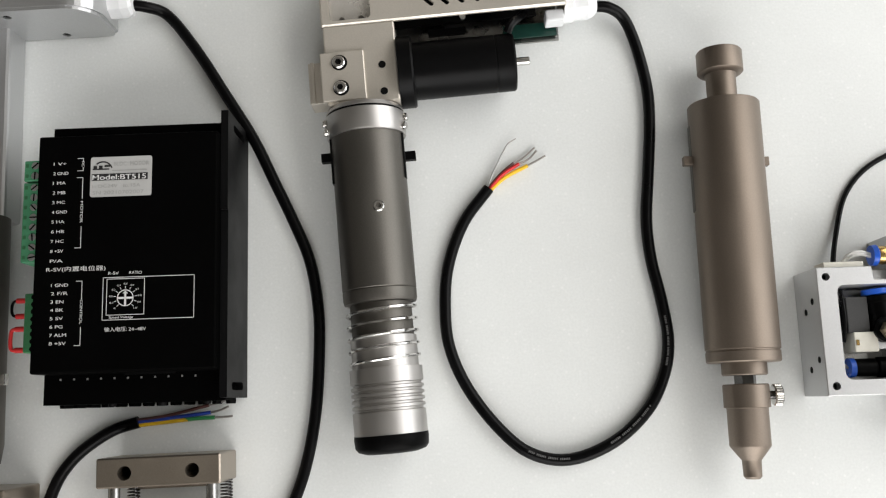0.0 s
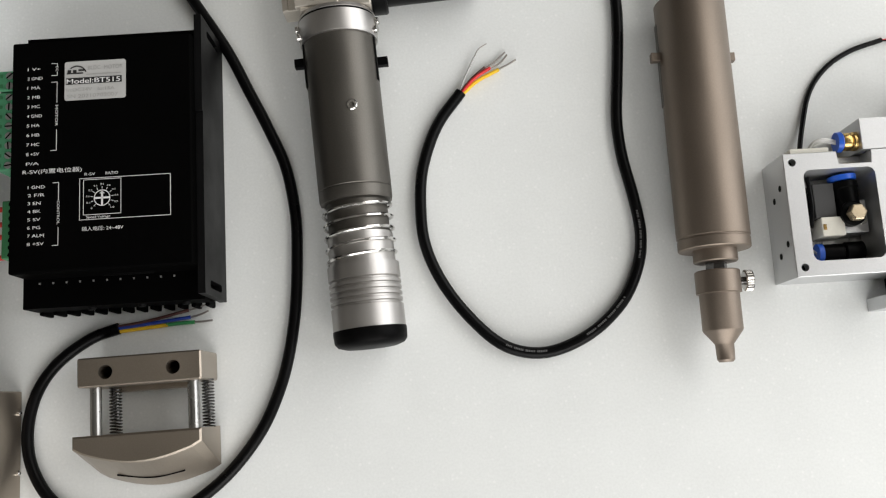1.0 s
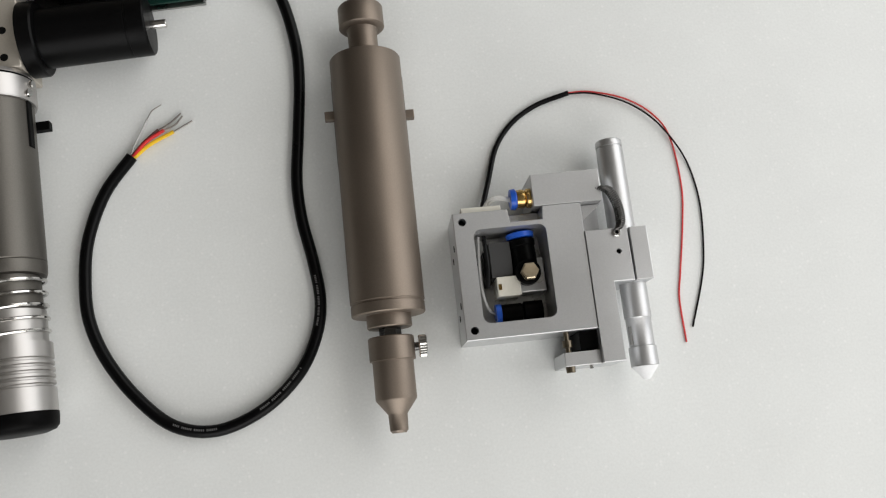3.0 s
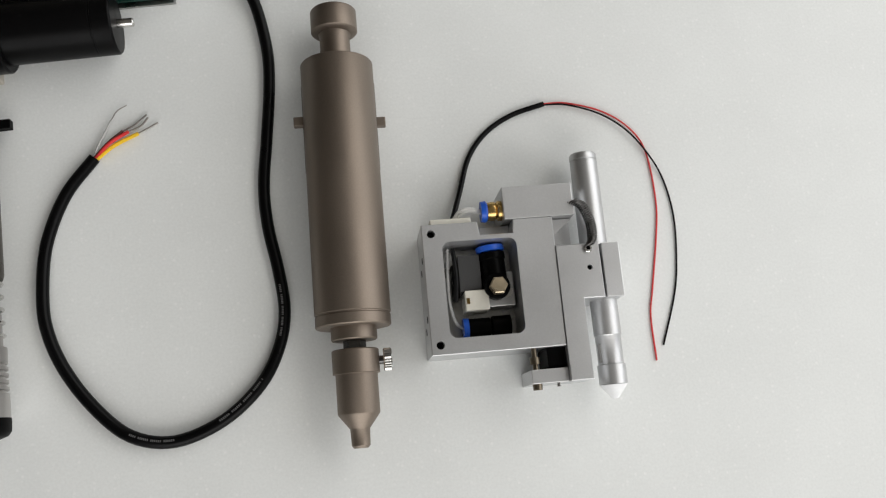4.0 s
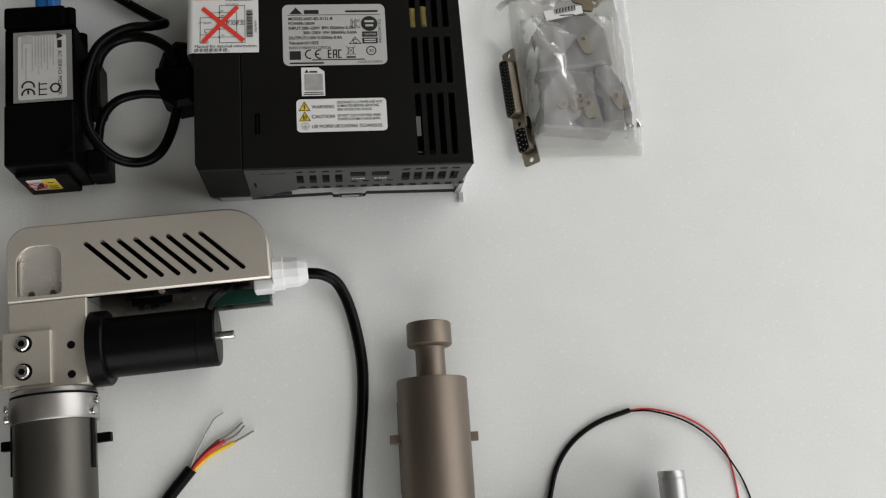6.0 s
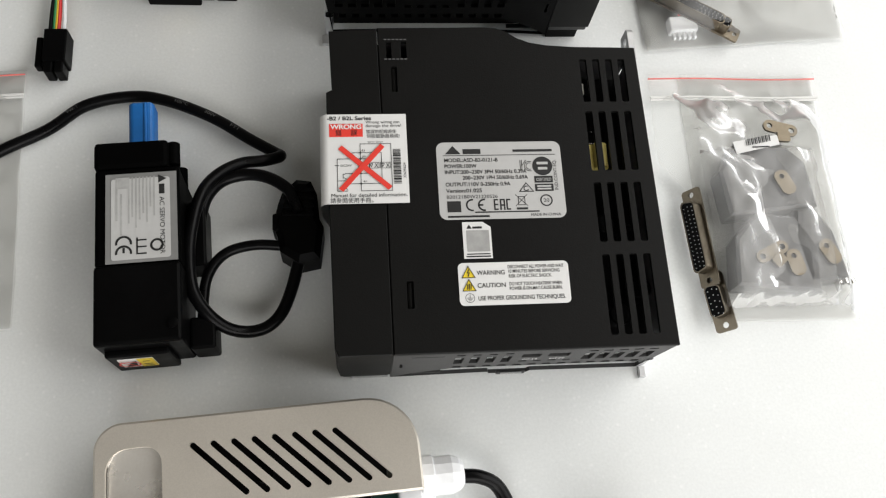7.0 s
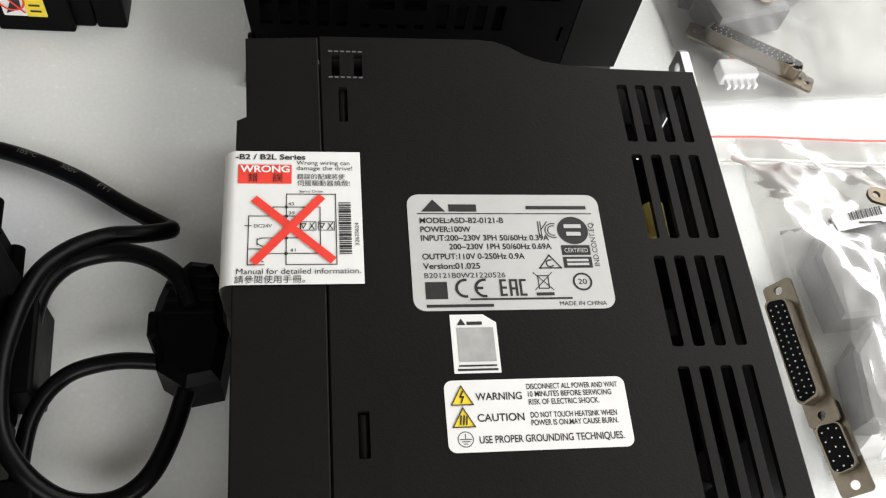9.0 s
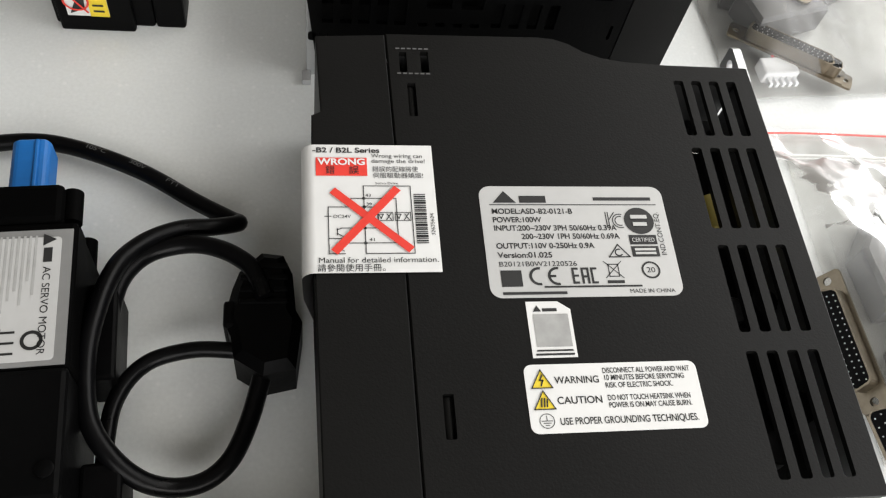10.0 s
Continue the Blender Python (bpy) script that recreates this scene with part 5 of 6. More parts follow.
    path = [(0.0343, z + 0.0002)] + [(-0.0012 + rad * math.cos(radians(90 + 90 * i / n)) - 0.0002, z + 0.0002 - rad + rad * math.sin(radians(90 + 90 * i / n))) for i in range(n + 1)] + [(-0.0050, 0.040), (-0.0018, 0.024)]
    for (ax, az), (bx, bz) in zip(path, path[1:]):
        q = [bm.verts.new(p) for p in ((ax, 0.0690, az), (ax, 0.1133, az), (bx, 0.1133, bz), (bx, 0.0690, bz))]
        bm.faces.new(q)
    bmesh.ops.remove_doubles(bm, verts=bm.verts, dist=1e-6)
    ws = part("wiring_sticker", bm, PAPER, d, "white sticker with a red cross, curling round the edge", True)
    k, r = bmesh.new(), bmesh.new()
    zz = z + 0.0004
    write(k, "-B2 / B2L Series", -0.0020, 0.1103, 0.0018, 0.0202, bold=0.022)
    write(k, "Wrong wiring can", 0.0156, 0.1085, 0.0014, 0.0155), write(k, "damage the drive!", 0.0156, 0.1066, 0.0014, 0.0163)
    write(k, "錯誤的配線將使", 0.0158, 0.1035, 0.0015, 0.0138), write(k, "伺服驅動器燒燬!", 0.0158, 0.1012, 0.0015, 0.0152)
    diagram = bmesh.new()
    write(diagram, "Servo Drive", 0.0186, 0.0992, 0.0008, 0.0068)
    write(k, "Manual for detailed information.", -0.0006, 0.0722, 0.0017, 0.0340), write(k, "請參閱使用手冊。", -0.0010, 0.0696, 0.0018, 0.0190)
    frame_line(diagram, 0.0150, 0.0290, 0.0755, 0.0986, 0.00026)
    for p in ((0.0045, 0.0755, 0.0090, 0.0755), (0.0045, 0.0755, 0.0045, 0.0912), (0.0045, 0.0912, 0.0112, 0.0912), (0.0112, 0.0912, 0.0112, 0.0942), (0.0112, 0.0942, 0.0245, 0.0942), (0.0245, 0.0942, 0.0245, 0.0790), (0.0090, 0.0790, 0.0245, 0.0790), (0.0080, 0.0840, 0.0190, 0.0840),
              (0.0190, 0.0840, 0.0190, 0.0912), (0.0112, 0.0912, 0.0190, 0.0912), (0.0070, 0.0818, 0.0070, 0.0838), (0.0070, 0.0835, 0.0084, 0.0840), (0.0070, 0.0822, 0.0086, 0.0812), (0.0070, 0.0770, 0.0070, 0.0790), (0.0070, 0.0774, 0.0088, 0.0764), (0.0045, 0.0805, 0.0086, 0.0805), (0.0035, 0.0880, 0.0052, 0.0880)):
        line(diagram, *p, 0.00026)
    for s, x, y in (("43", 0.0155, 0.0948), ("39", 0.0157, 0.0917), ("41", 0.0160, 0.0796)):
        write(diagram, s, x, y, 0.0010, 0.0016)
    write(diagram, "DC24V", 0.0060, 0.0874, 0.0011, 0.0050)
    for x in (0.0188, 0.0240):
        frame_line(diagram, x, x + 0.0045, 0.0865, 0.0893, 0.0002), line(diagram, x + 0.0003, 0.0887, x + 0.0017, 0.0887, 0.00026), line(diagram, x + 0.0003, 0.0887, x + 0.0010, 0.0872, 0.00026), line(diagram, x + 0.0017, 0.0887, x + 0.0010, 0.0872, 0.00026), line(diagram, x + 0.0026, 0.0868, x + 0.0040, 0.0890, 0.00026), line(diagram, x + 0.0028, 0.0888, x + 0.0040, 0.0868, 0.00026)
    yy = 0.0788
    for i in range(23):
        h = (0.0003, 0.0005, 0.0003, 0.0008, 0.0004)[i % 5]
        bar(diagram, 0.0298, 0.0333, yy, yy + h)
        yy += h + (0.0003, 0.0004, 0.0002, 0.0003)[i % 4]
    write(diagram, "32635624", 0.0354, 0.0815, 0.0011, 0.0075, 90)
    for y in (0.0942, 0.0912, 0.0840, 0.0790):
        arc(diagram, 0.0150, y, 0.0004, 0.0002, 0, 350)
    printing("diagram", diagram, INK, ws, 0.0, Matrix.Translation((-0.0022, -0.0004, zz)))
    printing("print", k, INK, ws, zz)
    bar(r, -0.0011, 0.0142, 0.1018, 0.1084)
    printing("red_panel", r, INK_RED, ws, zz)
    x = bmesh.new()
    line(x, 0.0045, 0.0957, 0.0250, 0.0770, 0.0025), line(x, 0.0221, 0.0963, 0.0046, 0.0764, 0.0025, 0.00015)
    printing("red_cross", x, INK_RED, ws, zz + 0.0002)
    v = bmesh.new()
    write(v, "WRONG", -0.0006, 0.1057, 0.0022, 0.0142, bold=0.03)
    printing("print", v, PAPER, ws, zz + 0.0002)
    v = bmesh.new()
    write(v, "錯", 0.0018, 0.1026, 0.0022, 0.0027), write(v, "誤", 0.0088, 0.1026, 0.0022, 0.0029)
    printing("print", v, INK, ws, zz + 0.0002)
    cn = bmesh.new()
    write(cn, "CN4", 0.0830, 0.0345, 0.0020, 0.0070, bold=0.01), write(cn, "CN5", 0.0955, 0.0345, 0.0020, 0.0070, bold=0.01)
    printing("connector_print", cn, INK_WHITE, d, 0.0, Matrix(((1, 0, 0, 0), (0, 0, -1, 0.0001), (0, 1, 0, 0), (0, 0, 0, 1))))
    wp = bmesh.new()
    for yy in (0.1420, 0.1526):
        for i in range(6):
            bar(wp, 0.0255 + i * 0.0019, 0.0268 + i * 0.0019, yy, yy + 0.0006)
    printing("small_print", wp, INK_GREY, d, z)


drive_stickers(drive)


# ---- servo motors ----
def servo_motor(m, label, full):
    s = thing("servo_motor", m, label, "servo motor", "servo motors")
    part("stator", box(0.0, 0.0376, 0.0360, 0.0830, 0.0, 0.0395, 0.0014), BLACK_PAINT, s, "black square stator housing")
    part("front_flange", box(-0.0006, 0.0330, 0.0830, 0.0968, 0.0, 0.0400, 0.0020), BLACK_PAINT, s, "black front flange")
    part("flange_lug", lathe([(0.0850, 0), (0.0850, 0.0031), (0.0960, 0.0031), (0.0964, 0.0025), (0.0964, 0)], pose(0.0345, 0, 0.0345), 20), BLACK_PAINT, s, "", True)
    part("flange_lug", lathe([(0.0850, 0), (0.0850, 0.0031), (0.0960, 0.0031), (0.0964, 0.0025), (0.0964, 0)], pose(0.0330, 0, 0.0050), 20), BLACK_PAINT, s, "", True)
    part("encoder_cap", box(-0.0004, 0.0375, 0.0, 0.0365, 0.0, 0.0400, 0.0016), BLACK_PLASTIC, s, "black plastic encoder cover")
    part("cap_step", box(0.0020, 0.0300, -0.0030, 0.0005, 0.0, 0.0300, 0.0010), BLACK_PLASTIC, s)
    part("connector_box", box(0.0375, 0.0490, 0.0, 0.0150, 0.0, 0.0200, 0.0012), BLACK_PLASTIC, s, "black power connector housing")
    part("connector_box", box(0.0370, 0.0460, 0.0400, 0.0720, 0.0, 0.0200, 0.0012), BLACK_PLASTIC, s, "black encoder connector housing")
    part("screw", lathe([(0, 0), (0, 0.0024), (0.0012, 0.0024), (0.0015, 0.0018), (0.0015, 0)], pose(0.0335, 0.0080, 0.0395, 90), 14), BLACK_PLASTIC, s, "", True)
    tag = plate(rounded(0.0060, 0.0215, 0.0070, 0.0230, 0.0005, 2), [], 0.0, 0.0002, xf=Matrix(((1, 0, 0, 0), (0, 0, -1, -0.0030), (0, 1, 0, 0.0015), (0, 0, 0, 1))))
    t = part("warning_tag", tag, PAPER, s, "white and yellow warning tag")
    y = bmesh.new()
    bar(y, 0.0145, 0.0215, 0.0070, 0.0230)
    toface = Matrix(((1, 0, 0, 0), (0, 0, -1, -0.0034), (0, 1, 0, 0.0015), (0, 0, 0, 1)))
    printing("yellow_field", y, INK_YELLOW, t, 0.0, toface)
    k = bmesh.new()
    flat(k, ((0.0072, 0.0085), (0.0130, 0.0110), (0.0138, 0.0200), (0.0105, 0.0160))), bar(k, 0.0160, 0.0200, 0.0095, 0.0105), bar(k, 0.0160, 0.0200, 0.0125, 0.0135), bar(k, 0.0165, 0.0195, 0.0180, 0.0190)
    printing("print", k, INK, t, 0.0002, toface)
    k = bmesh.new()
    line(k, 0.0068, 0.0200, 0.0138, 0.0095, 0.0008), arc(k, 0.0103, 0.0150, 0.0045, 0.0008, 0, 360)
    printing("print", k, INK_RED, t, 0.0004, toface)
    if full:
        lp = part("label_plate", box(0.0050, 0.0365, 0.0370, 0.0800, 0.0395, 0.0400), DULL_LABEL, s, "dull grey name plate")
        w = part("label", plate(rounded(0.0075, 0.0335, 0.0384, 0.0774, 0.0012), [], 0.0400, 0.0402), SILVER_PAPER, s, "white motor label with turned print")
        a, b = bmesh.new(), bmesh.new()
        flat(a, ((0.0285, 0.0745), (0.0285, 0.0785), (0.0322, 0.0765))), bar(a, 0.0288, 0.0312, 0.0690, 0.0738)
        write(a, "AC SERVO MOTOR", 0.0290, 0.0675, 0.0021, 0.0275, -90)
        for i, h in enumerate((0.030, 0.026, 0.033, 0.028, 0.024, 0.030, 0.020, 0.026)):
            bar(b, 0.0150 + i * 0.0016, 0.0157 + i * 0.0016, 0.0780 - h * 0.75, 0.0780)
        bar(b, 0.0095, 0.0104, 0.0570, 0.0780), bar(b, 0.0115, 0.0124, 0.0500, 0.0700)
        bar(b, 0.0105, 0.0150, 0.0725, 0.0780)
        arc(a, 0.0130, 0.0460, 0.0032, 0.0010, -10, 190), arc(a, 0.0130, 0.0415, 0.0032, 0.0010, -10, 190), bar(a, 0.0125, 0.0135, 0.0415, 0.0440)
        for i in range(3):
            bar(a, 0.0185, 0.0230, 0.0405 + i * 0.0032, 0.0412 + i * 0.0032)
        bar(a, 0.0185, 0.0192, 0.0405, 0.0485), arc(a, 0.0275, 0.0445, 0.0025, 0.0010, 0, 360)
        printing("print", a, INK, w, 0.0403), printing("small_print", b, INK_PALE, w, 0.0403)
        # shaft guard
        g = part("shaft_guard", plate(rounded(-0.0060, 0.0060, -0.0066, 0.0066, 0.0026, 4), [], 0.0968, 0.1240, edge=0.0010, xf=Matrix(((1, 0, 0, 0.0180), (0, 0, 1, 0), (0, 1, 0, 0.0200), (0, 0, 0, 1)))), SKY_BLUE, s, "blue rubber shaft guard")
        part("rib", box(0.0195, 0.0208, 0.1000, 0.1232, 0.0256, 0.0272, 0.0004), SKY_BLUE, g)
    return s


servo_motor(pose(0.0545, 0.4000, 0, 0, 0, 3.2), "black square servo motor with blue shaft guard and grey name plate", True)
servo_motor(pose(0.0590, 0.6000, 0, 0, 0, -1.0), "second black servo motor, only its end in view", False)


# ---- servo motor leads ----
def motor_leads():
    c = thing("servo_leads", pose(0.139, 0.462, 0), "black servo motor leads coiled into a bulky plug", "cable")
    o = Vector((0.139, 0.462, 0))
    outline = ((0.1330, 0.4790), (0.1310, 0.4730), (0.1290, 0.4640), (0.1290, 0.4610), (0.1310, 0.4560), (0.1320, 0.4490), (0.1410, 0.4430), (0.1510, 0.4450), (0.1530, 0.4610), (0.1510, 0.4650), (0.1500, 0.4780), (0.1470, 0.4850), (0.1400, 0.4860))
    part("plug", plate([(p[0] - 0.139, p[1] - 0.462) for p in outline][::-1], [], 0.0, 0.0200, edge=0.0030), BLACK_PLASTIC, c, "black ribbed plug housing")
    part("plug_collar", box(-0.0105, -0.0060, -0.0030, 0.0060, 0.004, 0.0190, 0.001), BLACK_PLASTIC, c)
    for i in range(4):
        part("plug_rib", box(-0.0055, 0.0095, 0.0040 + i * 0.0042, 0.0058 + i * 0.0042, 0.0196, 0.0208, 0.0004), BLACK_PLASTIC, c)
    r = 0.0030
    part("lead", tube([Vector(p) - o for p in ((-0.085, 0.450, r), (-0.040, 0.486, r), (-0.010, 0.508, 0.0035), (0.015, 0.521, 0.004), (0.033, 0.534, 0.005), (0.054, 0.539, 0.005), (0.072, 0.537, 0.005), (0.096, 0.527, 0.005), (0.116, 0.514, 0.005), (0.1285, 0.506, 0.006), (0.1315, 0.5025, 0.009), (0.124, 0.498, 0.014), (0.114, 0.4955, 0.017), (0.105, 0.490, 0.020), (0.0985, 0.483, 0.022), (0.0950, 0.475, 0.024),
         (0.0925, 0.463, 0.026), (0.0910, 0.447, 0.0265), (0.0925, 0.430, 0.023), (0.0985, 0.4195, 0.020), (0.107, 0.413, 0.015), (0.116, 0.4115, 0.011), (0.125, 0.4135, 0.010), (0.132, 0.420, 0.010), (0.137, 0.432, 0.010), (0.1410, 0.447, 0.012))], r, 12, 6), CABLE, c, "black round lead", True)
    part("lead", tube([Vector(p) - o for p in ((0.1415, 0.468, 0.0205), (0.1375, 0.4775, 0.0215), (0.1325, 0.4825, 0.021), (0.1265, 0.4862, 0.020), (0.1200, 0.4883, 0.019), (0.1130, 0.4885, 0.018), (0.1055, 0.4862, 0.018), (0.1000, 0.4818, 0.018), (0.0960, 0.475, 0.0175), (0.0940, 0.466, 0.015), (0.0940, 0.455, 0.012))], r, 12, 6), CABLE, c, "", True)
    part("lead", tube([Vector(p) - o for p in ((0.133, 0.4532, 0.013), (0.122, 0.4540, 0.013), (0.113, 0.4532, 0.012), (0.106, 0.4505, 0.012), (0.1005, 0.445, 0.012), (0.0970, 0.437, 0.012), (0.0960, 0.428, 0.012), (0.0960, 0.416, 0.012))], 0.0026, 12, 6), CABLE, c, "", True)
    for s, x, y, zz, a, w in (("VW-1", 0.0250, 0.5283, 0.0078, 34, 0.0060), ("105°C", 0.0780, 0.5345, 0.0082, -20, 0.0070), ("300V", 0.0930, 0.5283, 0.0082, -29, 0.0062), ("FT1", 0.1060, 0.5205, 0.0082, -33, 0.0045)):
        part("jacket_print", write(bmesh.new(), s, x - 0.139, y - 0.462, 0.0015, w, a, zz), INK_GREY, c, "worn grey jacket lettering")


motor_leads()


def wire_plug():
    p = thing("wire_plug", pose(0.0140, 0.5500, 0), "black four-way plug with coloured wires", "plug")
    part("housing", box(-0.0020, 0.0095, 0.0060, 0.0245, 0.001, 0.0130, 0.0006), BLACK_PLASTIC, p)
    for x in (-0.0012, 0.0040):
        part("contact_shroud", box(x, x + 0.0045, 0.0, 0.0075, 0.0015, 0.0120, 0.0008), BLACK_PLASTIC, p)
    part("latch", box(-0.0065, -0.0030, 0.0040, 0.0215, 0.004, 0.0100, 0.0010), BLACK_PLASTIC, p)
    part("latch_arm", box(-0.0032, -0.0018, 0.0110, 0.0160, 0.004, 0.0090, 0.0003), BLACK_PLASTIC, p)
    for i, mat in enumerate((CABLE, GREEN_WIRE, RED_WIRE, WHITE_PLASTIC, YELLOW_WIRE)):
        x = (-0.0005, 0.0015, 0.0035, 0.0060, 0.0025)[i]
        part("wire", tube([(x, 0.0230, 0.008), (x + 0.0003, 0.0350, 0.009), (x * 0.7 + 0.0008, 0.0550, 0.010), (x * 0.6 - 0.001, 0.100, 0.010)], 0.0011, 8, 5), mat, p, "", True)


wire_plug()


# ---- plastic bags with connectors ----
def film_sheet(x0, x1, y0, y1, height, seed, nx=44, ny=60, edge_flat=0.016, tuck=0.0):
    bm = bmesh.new()
    rows = []
    for j in range(ny + 1):
        row = []
        for i in range(nx + 1):
            u, v = i / nx, j / ny
            x, y = x0 + (x1 - x0) * u, y0 + (y1 - y0) * v
            e = min(u, 1 - u) * (x1 - x0), min(v, 1 - v) * (y1 - y0)
            k = min(1, min(e) / edge_flat)
            h = height(u, v) * (k * k * (3 - 2 * k))
            w = noise.noise(Vector((x * 55, y * 55, seed))) * 0.0030 + noise.noise(Vector((x * 140, y * 110, seed + 5))) * 0.0018
            crease = abs(noise.noise(Vector((x * 38 + 4, y * 60, seed + 9)))) * 0.0035
            x += noise.noise(Vector((y * 25, seed, u * 2))) * 0.0022
            y += noise.noise(Vector((x * 25, seed + 3, v * 2))) * 0.0020
            x += tuck * (1 - u) * max(0.0, min(1.0, (0.62 - v) * 8))
            row.append(bm.verts.new((x, y, 0.0016 + h + max(-0.0006, (w + crease) * (0.35 + 0.65 * k)))))
        rows.append(row)
    for a, b in zip(rows, rows[1:]):
        for i in range(nx):
            bm.faces.new((a[i], a[i + 1], b[i + 1], b[i]))
    return bm


def dsub(parent, m, length, pins, rows, label):
    """A D-shaped connector lying on its flange: nickel shell, black insert, pins."""
    base = part("connector_shell", plate(rounded(-0.0056, 0.0056, -length / 2, length / 2, 0.0016), [disc(0, length / 2 - 0.0032, 0.0016, 12), disc(0, -length / 2 + 0.0032, 0.0016, 12)], 0.0, 0.0010, xf=m), NICKEL, parent, label)
    i = length / 2 - 0.0072
    insert = [(x, y * (1 - 0.04 * (x > 0))) for x, y in rounded(-0.0042, 0.0042, -i, i, 0.0024, 4)]
    part("shell_rim", plate(insert, [[(x * 0.88, y * 0.96) for x, y in insert]], 0.001, 0.0066, xf=m), NICKEL, base)
    part("insert", plate([(x * 0.86, y * 0.95) for x, y in insert], [], 0.001, 0.0062, xf=m), BLACK_PLASTIC, base)
    k = bmesh.new()
    for r in range(rows):
        for c in range(pins):
            y = -i * 0.86 + 2 * i * 0.86 * (c + 0.25 * (r % 2)) / (pins - 0.5)
            x = -0.0024 + 0.0048 * r / max(1, rows - 1)
            bmesh.ops.create_cube(k, size=0.00045, matrix=m @ Matrix.Translation((x, y, 0.0063)))
    part("contacts", k, GUIDE, base)
    return base


def hood(parent, m, w, l):
    h = part("backshell", plate([(-w / 2, 0), (w / 2, 0), (w / 2, l * 0.62), (w * 0.24, l), (-w * 0.24, l), (-w / 2, l * 0.62)], [], 0.0, 0.0140, edge=0.0016, xf=m), HOOD, parent, "dark grey plastic connector backshell")
    part("clip", plate(rounded(-0.0040, 0.0040, -0.0070, 0.0070, 0.0035), [disc(0, 0.0035, 0.0014, 10)], 0.0145, 0.0158, xf=m @ pose(w * 0.18, l * 0.35, 0, 0, 0, 18)), NICKEL, h)
    return h


def zip_bag(m, w, l, seed, label, full=True, stripe=True, tuck=0.0):
    b = thing("zip_bag", m, label, "plastic bag", "plastic bags")
    lift = (lambda u, v: 0.0190 * max(0.0, min(1, (0.90 - v) * 5)) * (0.8 + 0.2 * math.sin(u * 9))) if full else (lambda u, v: 0.002)
    part("film", film_sheet(0, w, 0, l, lift, seed, tuck=tuck), FILM, b, "clear creased plastic film", True)
    part("back_film", box(0.001 + tuck, w - 0.001, 0.001, l - 0.001, 0.0004, 0.0006), FILM, b)
    if stripe:
        for y, mat, r in ((l - 0.0035, RED_STRIPE, 0.00045), (l - 0.0150, CLEAR_TUBE, 0.0008), (l - 0.0165, CLEAR_TUBE, 0.0006)):
            part("zip_line" if mat is CLEAR_TUBE else "red_line", tube([(0.0, y, 0.0034), (w * 0.3, y + 0.0003, 0.0036), (w * 0.7, y - 0.0004, 0.0034), (w, y + 0.0002, 0.0034)], r, 6, 4), mat, b, "", True)
    return b


bag = zip_bag(pose(0.3300, 0.4100, 0, 0, 0, -0.5), 0.0960, 0.1420, 3.0, "clear zip bag with connector hoods and screws on foam", tuck=0.0165)
dsub(bag, pose(0.0152, 0.0440, 0.008, 0, -58, 4), 0.0530, 15, 3, "nickel high-density connector shell")
dsub(bag, pose(0.0208, 0.0100, 0.006, 0, -44, 8), 0.0308, 5, 3, "nickel small connector shell")
hood(bag, pose(0.050, 0.014, 0.001, 0, 0, -6), 0.044, 0.040)
hood(bag, pose(0.054, 0.056, 0.001, 0, 0, 6), 0.048, 0.040)
hood(bag, pose(0.077, 0.018, 0.001, 0, 0, 10), 0.022, 0.040)
for x, y, a in ((0.0640, 0.1020, -15), (0.0480, 0.0330, 25)):
    part("cable_clamp", plate(capsule(-0.006, 0, 0.006, 0, 0.0034), [disc(-0.006, 0, 0.0016, 10), disc(0.006, 0, 0.0016, 10)], 0.0150, 0.0164, xf=pose(x, y, 0, 0, 0, a)), NICKEL, bag)
    part("clamp_bend", plate(rounded(-0.0035, 0.0035, -0.0060, 0.0, 0.001), [], 0.0152, 0.0172, xf=pose(x + 0.001, y - 0.002, 0, 0, 0, a + 12)), NICKEL, bag)
for i in range(3):
    part("long_screw", lathe([(0, 0), (0, 0.0022), (0.003, 0.0022), (0.0032, 0.0013), (0.026, 0.0013), (0.026, 0)], pose(0.0860 + 0.0035 * i, 0.0180, 0.006, 0, 0, 12 + 3 * i), 10), STEEL, bag, "", True)
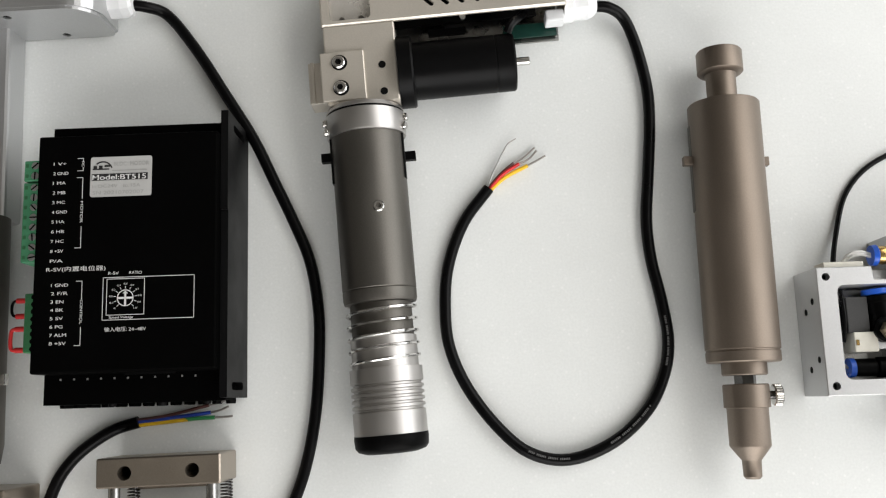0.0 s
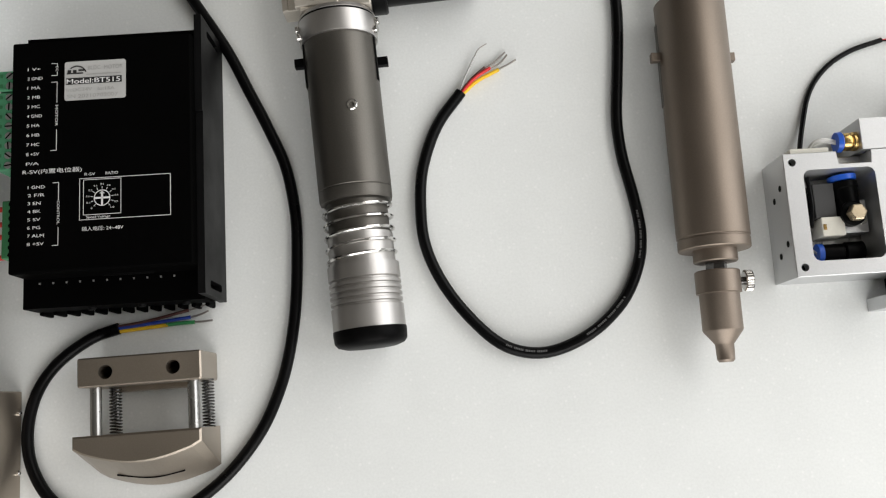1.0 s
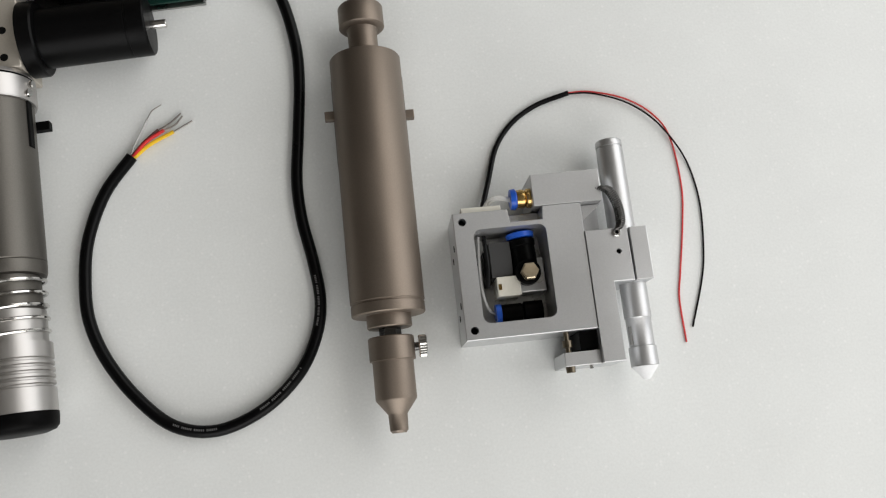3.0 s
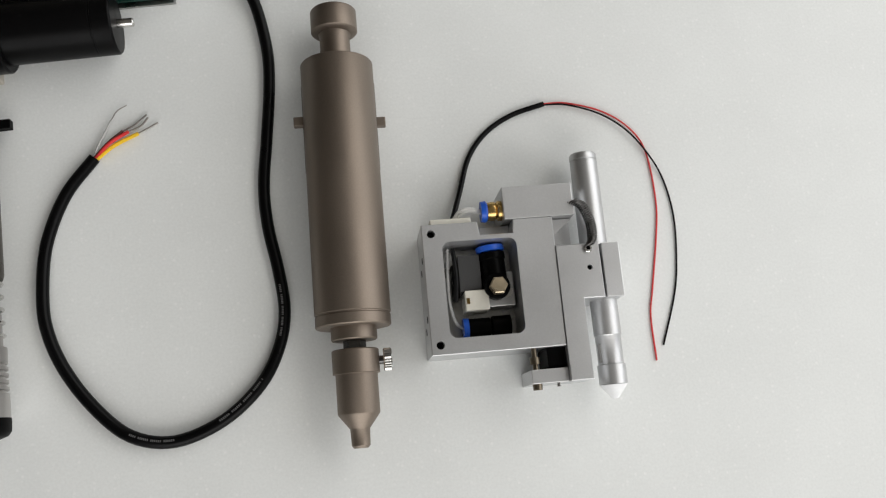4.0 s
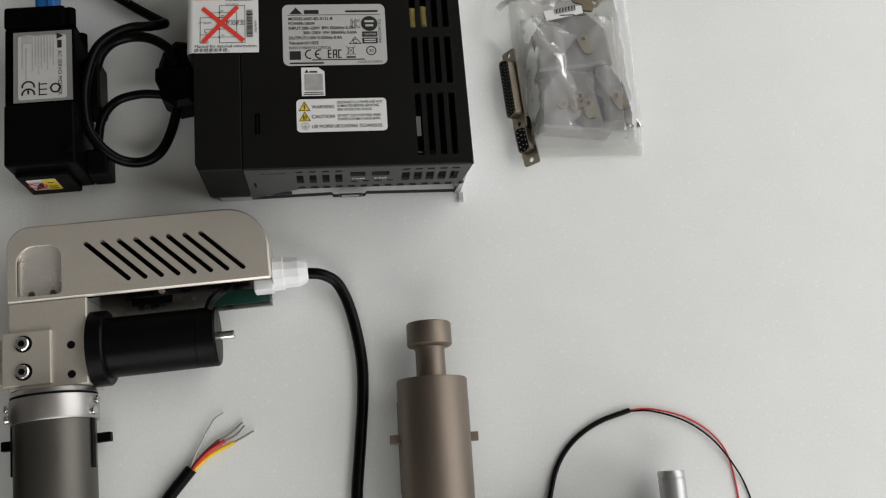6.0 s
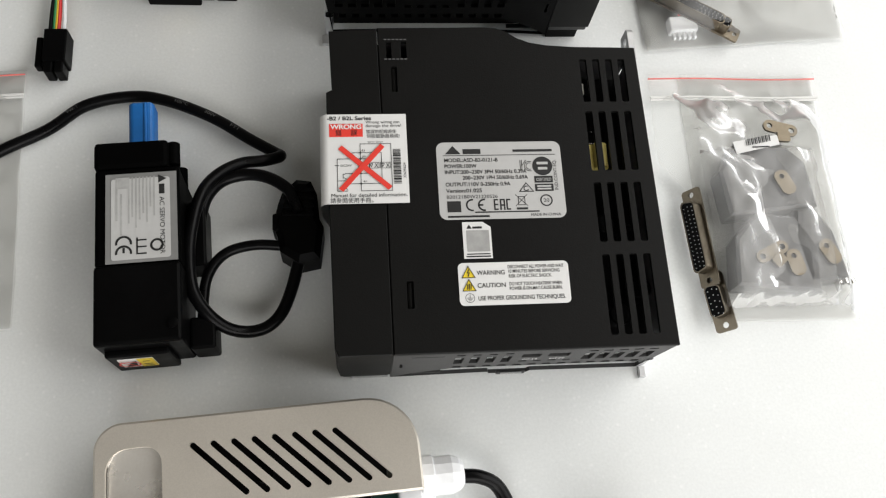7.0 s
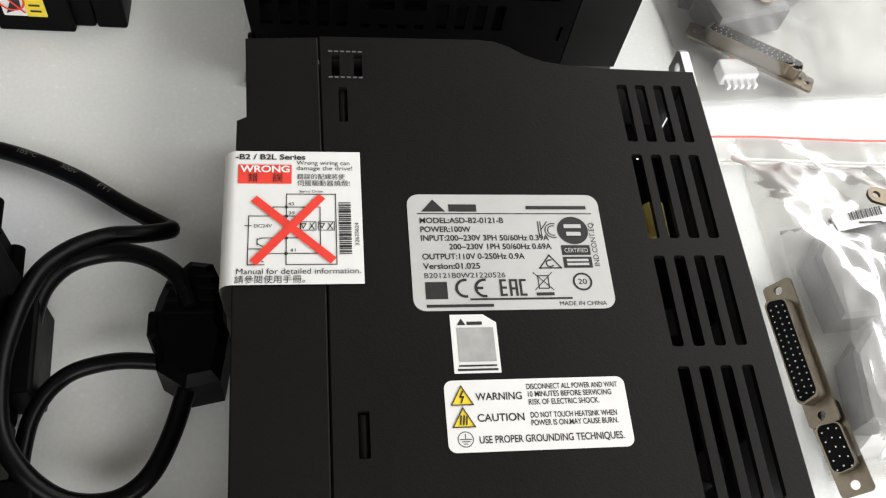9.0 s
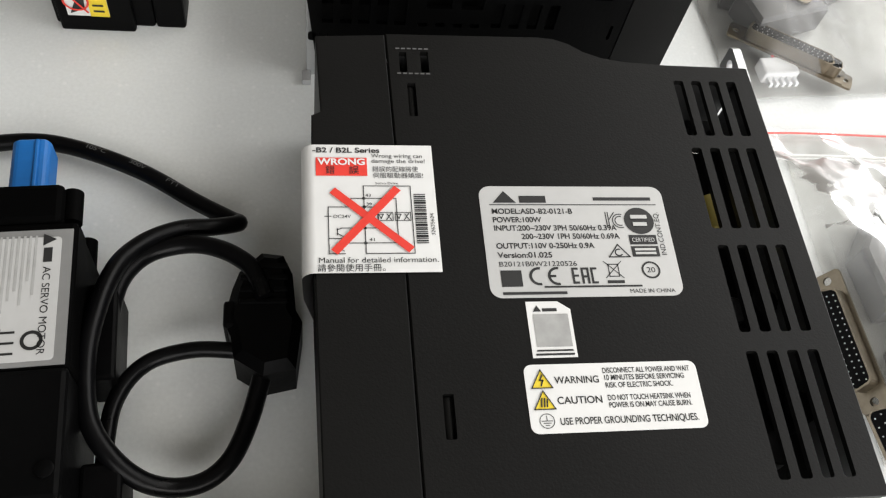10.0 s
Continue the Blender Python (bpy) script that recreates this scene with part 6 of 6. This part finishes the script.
part("inner_film", film_sheet(0.024, 0.086, 0.008, 0.096, lambda u, v: 0.0152 + 0.0005 * math.sin(v * 40), 31.0, 30, 40, 0.006), FILM, bag, "clear inner film", True)
slip = part("paper_slip", plate([(0, 0), (0.0245, 0.0045), (0.0240, 0.0100), (-0.0010, 0.0070)], [], 0.0175, 0.0177, xf=pose(0.0370, 0.0865, 0, 0, 0, 2)), PAPER, bag, "white paper slip with bar code")
k = bmesh.new()
for i in range(14):
    bar(k, 0.0060 + i * 0.0010, 0.0060 + i * 0.0010 + (0.0004, 0.0007)[i % 2], 0.0042 + i * 0.00018, 0.0078 + i * 0.00018)
bar(k, 0.0090, 0.0185, 0.0030, 0.0037)
printing("bar_code", k, INK, slip, 0.0, pose(0.0370, 0.0865, 0.0181, 0, 0, 2))

bag2 = zip_bag(pose(0.3335, 0.5670, 0, 0, 0, 4), 0.120, 0.135, 8.0, "clear zip bag with loose connectors behind the drive")
dsub(bag2, pose(0.0275, 0.0195, 0.007, 0, 12, 55), 0.0530, 15, 3, "nickel connector shell")
dsub(bag2, pose(0.0400, 0.0110, 0.006, 0, 14, 55), 0.0308, 5, 3, "nickel small connector shell")
hood(bag2, pose(0.060, 0.050, 0.001, 0, 0, 30), 0.040, 0.044)
hood(bag2, pose(0.028, 0.046, 0.001, 0, 0, -20), 0.040, 0.044)
hood(bag2, pose(0.034, 0.034, 0.002, 0, 0, 12), 0.036, 0.030)
part("white_plug", box(0.0140, 0.0300, 0.0080, 0.0170, 0.002, 0.0085, 0.0008), WHITE_PLASTIC, bag2, "white plastic plug")
for i in range(5):
    part("plug_pin", box(0.0155 + i * 0.003, 0.0168 + i * 0.003, 0.0040, 0.0082, 0.004, 0.0062), WHITE_PLASTIC, bag2)
part("washer_strip", box(0.0200, 0.0330, 0.0175, 0.0192, 0.0075, 0.0085), RED_WIRE, bag2)
zip_bag(pose(-0.0990, 0.4150, 0, 0, 0, 2), 0.1050, 0.1380, 21.0, "empty clear zip bag lying flat on foam", False)
